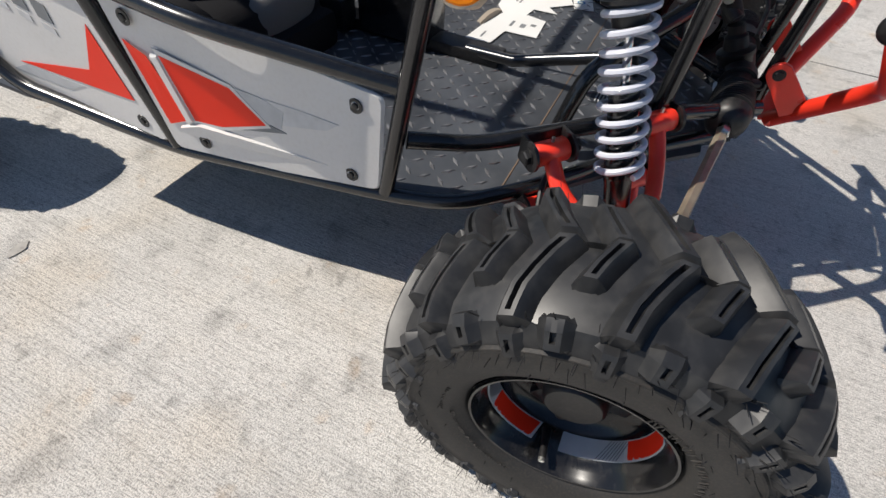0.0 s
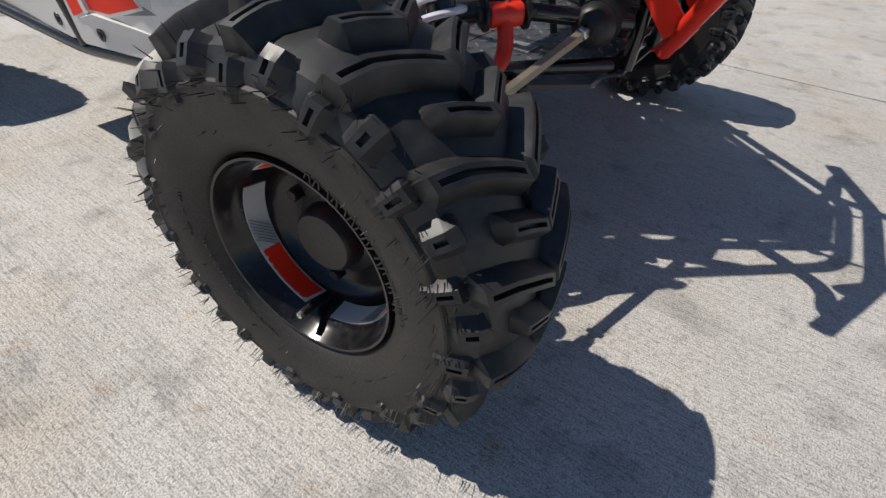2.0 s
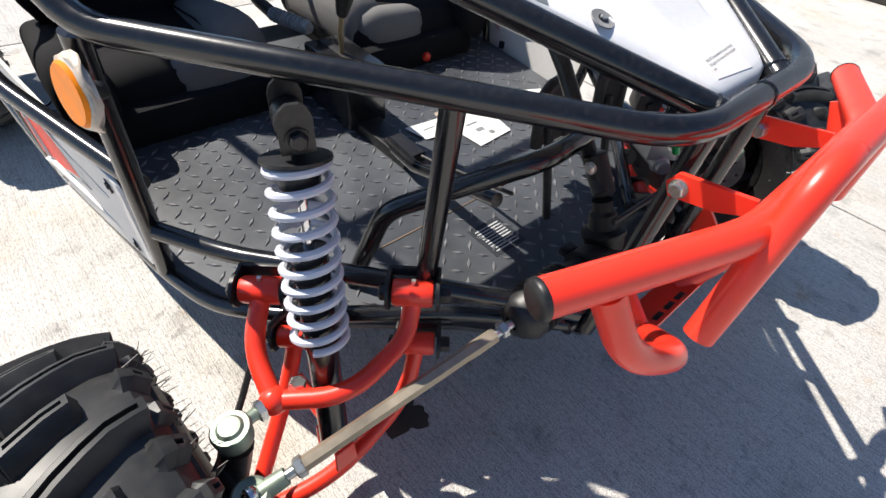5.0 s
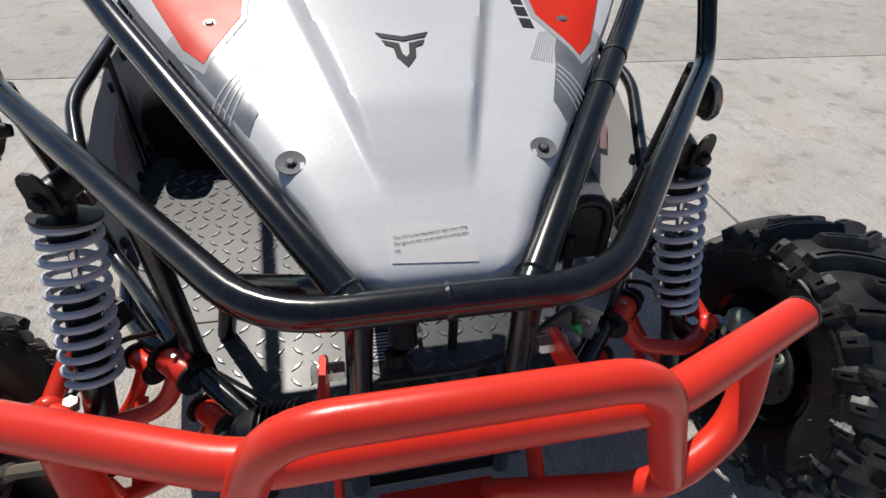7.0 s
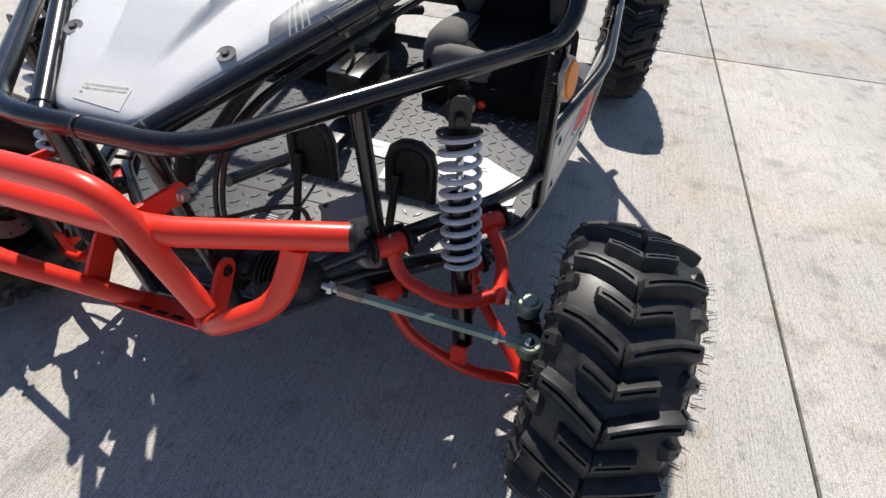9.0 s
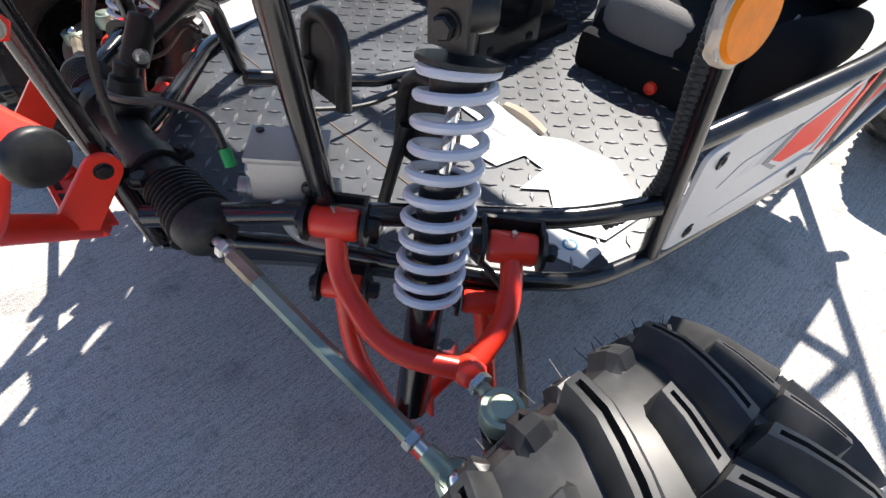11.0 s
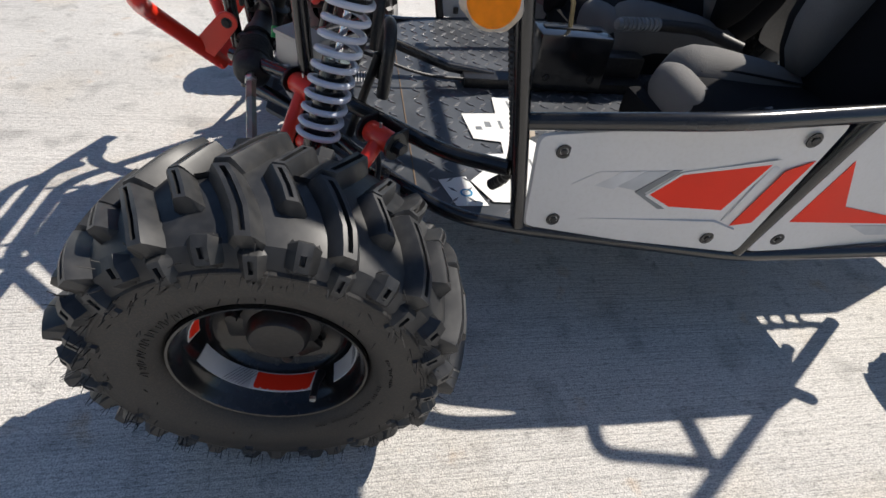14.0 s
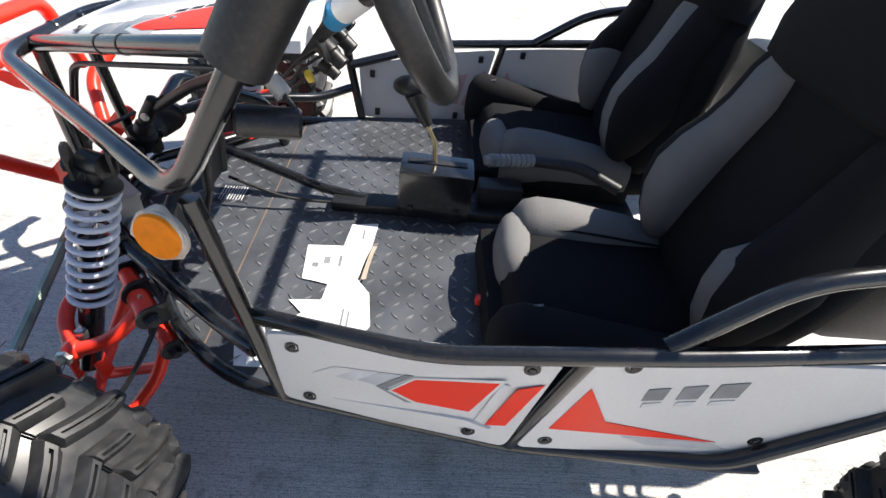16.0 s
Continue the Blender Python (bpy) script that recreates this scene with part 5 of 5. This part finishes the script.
    back = blob([(b0 + lean * h - dep * 0.022 + fwd(h), a, d, X, dep) for h, a, d in ((-0.02, 0.13, 0.05), (0.03, 0.16, 0.07), (0.10, 0.172, 0.078), (0.2, 0.175, 0.080), (0.30, 0.165, 0.076), (0.37, 0.155, 0.070), (0.43, 0.15, 0.068),
                                                               (0.48, 0.142, 0.064), (0.54, 0.14, 0.066), (0.62, 0.138, 0.066), (0.70, 0.115, 0.062), (0.77, 0.10, 0.052), (0.80, 0.07, 0.03))],
                "backrest", FABRIC, seat)
    for k in (-1, 1):
        slim = 0.72 if k == s else 1.0
        blob([(b0 + lean * h + dep * q + Vector((k * (o + 0.045 - 0.045 * slim), 0, 0)), a * slim, d, X, dep) for h, o, q, a, d in
              ((0.015, 0.128, 0.04, 0.02, 0.02), (0.05, 0.132, 0.045, 0.038, 0.040), (0.10, 0.134, 0.05, 0.050, 0.058), (0.15, 0.134, 0.05, 0.054, 0.066), (0.20, 0.130, 0.048, 0.052, 0.056), (0.24, 0.124, 0.042, 0.048, 0.044),
               (0.28, 0.120, 0.038, 0.046, 0.040), (0.33, 0.121, 0.034, 0.048, 0.038), (0.37, 0.119, 0.03, 0.044, 0.030))],
             "back_bolster", FABRIC, back)
        face = [(0.020, 0.128, 0.04, 0.02, 0.02), (0.05, 0.132, 0.045, 0.038, 0.040), (0.10, 0.134, 0.05, 0.050, 0.058), (0.15, 0.134, 0.05, 0.054, 0.066), (0.20, 0.130, 0.048, 0.052, 0.056), (0.24, 0.124, 0.042, 0.048, 0.044),
                (0.28, 0.120, 0.038, 0.046, 0.040), (0.33, 0.121, 0.034, 0.048, 0.038), (0.365, 0.119, 0.03, 0.044, 0.030)]
        if k == s:
            face = face[:4] + [(0.175, 0.132, 0.046, 0.040, 0.044), (0.19, 0.130, 0.042, 0.020, 0.024)]
        blob([(b0 + lean * h + dep * (q + 0.010) + Vector((k * (o + 0.045 - 0.045 * slim - 0.019), 0, 0)), a * slim * 0.86, d * 0.92, X, dep) for h, o, q, a, d in face],
             "bolster_face", MESH_FABRIC, back, "grey mesh fabric bolster face")
    blob([(b0 + lean * h - dep * 0.004 + fwd(h), a, d, X, dep) for h, a, d in ((0.345, 0.150, 0.070), (0.355, 0.178, 0.082), (0.40, 0.178, 0.084), (0.46, 0.160, 0.078), (0.47, 0.14, 0.062))], "headrest_collar", FABRIC, back)
    part("label_tag", Mesh().box((0.012, 0.002, 0.022), Matrix.Translation(b0 + lean * 0.475 + dep * 0.07 + Vector((s * 0.02, 0, 0))) @ Matrix.Rotation(0.4, 4, "Y"), 0.0005), YELLOW, seat)

# ---- stickers and papers ----
def flat_sheet(name, pts, z, thick, mat, label, category):
    return tagged(part(name, Mesh().slab([(x, y, z) for x, y in pts], (0, 0, 1), thick), mat), label, category)


paper = flat_sheet("torn_paper", [(-0.05, -0.342), (-0.12, -0.335), (-0.125, -0.265), (-0.218, -0.273), (-0.228, -0.322), (-0.268, -0.318), (-0.272, -0.262), (-0.30, -0.290), (-0.35, -0.244),
                                  (-0.405, -0.270), (-0.412, -0.36), (-0.375, -0.376), (-0.32, -0.41), (-0.245, -0.40), (-0.21, -0.374), (-0.12, -0.39), (-0.04, -0.397)],
                   0.2385, 0.001, PAPER, "torn white paper sheet lying on the black steel floor", "paper")
for x, y, w, h in ((-0.165, -0.31, 0.02, 0.012), (-0.165, -0.335, 0.03, 0.006), (-0.18, -0.29, 0.012, 0.012), (-0.31, -0.36, 0.05, 0.004), (-0.31, -0.37, 0.04, 0.004), (-0.08, -0.37, 0.03, 0.004)):
    part("print_bar", Mesh().box((w, h, 0.0004), Matrix.Translation((x, y, 0.2397))), GREY_STICKER, paper)
curl = Mesh().rings([[Vector((-0.119 - 0.0095 * i, -0.392 + 0.0012 * i + dy, 0.2395 + h * (0.4 + 0.6 * math.sin(math.pi * i / 10)))) for dy, h in ((0.0, 0.0), (-0.003, 0.008), (-0.009, 0.012), (-0.010, 0.0135), (-0.001, 0.010), (0.002, 0.0))]
                     for i in range(11)])
part("curled_edge", curl, TAN, paper, "curled tan paper edge")
st = part("warning_sticker", Mesh().slab([(-0.412, -0.212, 0.2365), (-0.345, -0.192, 0.2365), (-0.335, -0.238, 0.2365), (-0.412, -0.262, 0.2365)], (0, 0, 1), 0.0008), PAPER, FLOOR, "white printed sticker with blue mark")
part("print_mark", Mesh().revolve([(0, 0.010), (0.0005, 0.010), (0.0005, 0.007), (0, 0.007)], (-0.380, -0.232, 0.2375), (0, 0, 1), 20, closed=True), BLUE_PRINT, st)
flat_decal("floor_label", [(-0.003, -0.036, 0.2362), (0.063, -0.036, 0.2362), (0.063, -0.103, 0.2362), (-0.003, -0.103, 0.2362)], (0, 0, 1), DARK_STICKER, FLOOR, 0.0004)
for k in range(9):
    part("print_bar", Mesh().box((0.05, 0.0022, 0.0005), Matrix.Translation((0.03, -0.045 - 0.006 * k, 0.2368))), SILVER, FLOOR)

# ---- on the ground ----
scrap = Mesh()
ring = [Vector((0.692 + 0.020 * math.cos(a) + 0.004 * math.sin(3 * a), -0.93 + 0.011 * math.sin(a), 0.001)) for a in [2 * math.pi * i / 20 for i in range(20)]]
scrap.slab(ring, (0, 0, 1), 0.0015)
tagged(part("plastic_scrap", scrap, CLEAR_EDGE), "small pale plastic scrap lying on the concrete", "scrap")
rnd = random.Random(11)
stain_pts = []
for i in range(28):
    a = 2 * math.pi * i / 28
    r = 0.034 * (1 + 0.25 * math.sin(3 * a + 1) + 0.15 * rnd.uniform(-1, 1))
    stain_pts.append((0.252 + r * math.cos(a), -0.010 + r * math.sin(a), 0.0002))
part("oil_stain", Mesh().slab(stain_pts, (0, 0, 1), 0.0004), OIL, GROUND)

# ---- rear engine behind the seats ----
engine = part("engine", Mesh().box((0.62, 0.28, 0.34), Matrix.Translation((0.0, -1.33, 0.44)), 0.03), SATIN, kart, "black engine block behind the seats")
for k in range(8):
    part("cooling_fin", Mesh().box((0.30, 0.004, 0.12), Matrix.Translation((0.02, -1.23 - 0.03 * k, 0.63)), 0.001), ALU, engine)
for k in range(5):
    part("guard_bar", Mesh().tube([(-0.30, -1.18 - 0.035 * k, 0.52), (-0.33, -1.19 - 0.035 * k, 0.58), (-0.36, -1.21 - 0.035 * k, 0.50)], 0.006, 8, 0.04), SATIN, engine)


# ---- metal shed at the yard's edge ----
def metal_shed():
    x0, x1, y0, y1, h = -3.4, -6.4, -1.5, 5.7, 2.5
    shed = tagged(new("metal_shed"), "blue-grey corrugated metal shed standing on the concrete yard", "shed")
    rows = []
    n = int((y1 - y0) / 0.025)
    for i in range(n + 1):
        d = 0.012 if (i // 2) % 2 else 0.0
        rows.append([(x0 + d, y0 + 0.025 * i, 0.09), (x0 + d, y0 + 0.025 * i, h), (x0 - 0.03, y0 + 0.025 * i, h), (x0 - 0.03, y0 + 0.025 * i, 0.09)])
    part("wall", Mesh().rings([[Vector(p) for p in r] for r in rows]), SHED_STEEL, shed, smooth=20)
    for yy in (y0 + 0.02, y1 - 0.02):
        part("end_wall", Mesh().box((x0 - x1 - 0.05, 0.03, h - 0.09), Matrix.Translation(((x0 + x1) / 2, yy, (h + 0.09) / 2)), 0.002), SHED_STEEL, shed)
    part("back_wall", Mesh().box((0.03, y1 - y0, h - 0.09), Matrix.Translation((x1, (y0 + y1) / 2, (h + 0.09) / 2)), 0.002), SHED_STEEL, shed)
    part("base_strip", Mesh().box((x0 - x1 + 0.04, y1 - y0 + 0.04, 0.09), Matrix.Translation(((x0 + x1) / 2, (y0 + y1) / 2, 0.045)), 0.006), JOINT, shed, "dark base strip")
    part("roof", Mesh().slab([(x0 + 0.1, y0 - 0.1, h), (x0 + 0.1, y1 + 0.1, h), (x1 - 0.1, y1 + 0.1, h + 0.25), (x1 - 0.1, y0 - 0.1, h + 0.25)], (0, 0, 1), 0.04), SHED_STEEL, shed)


metal_shed()
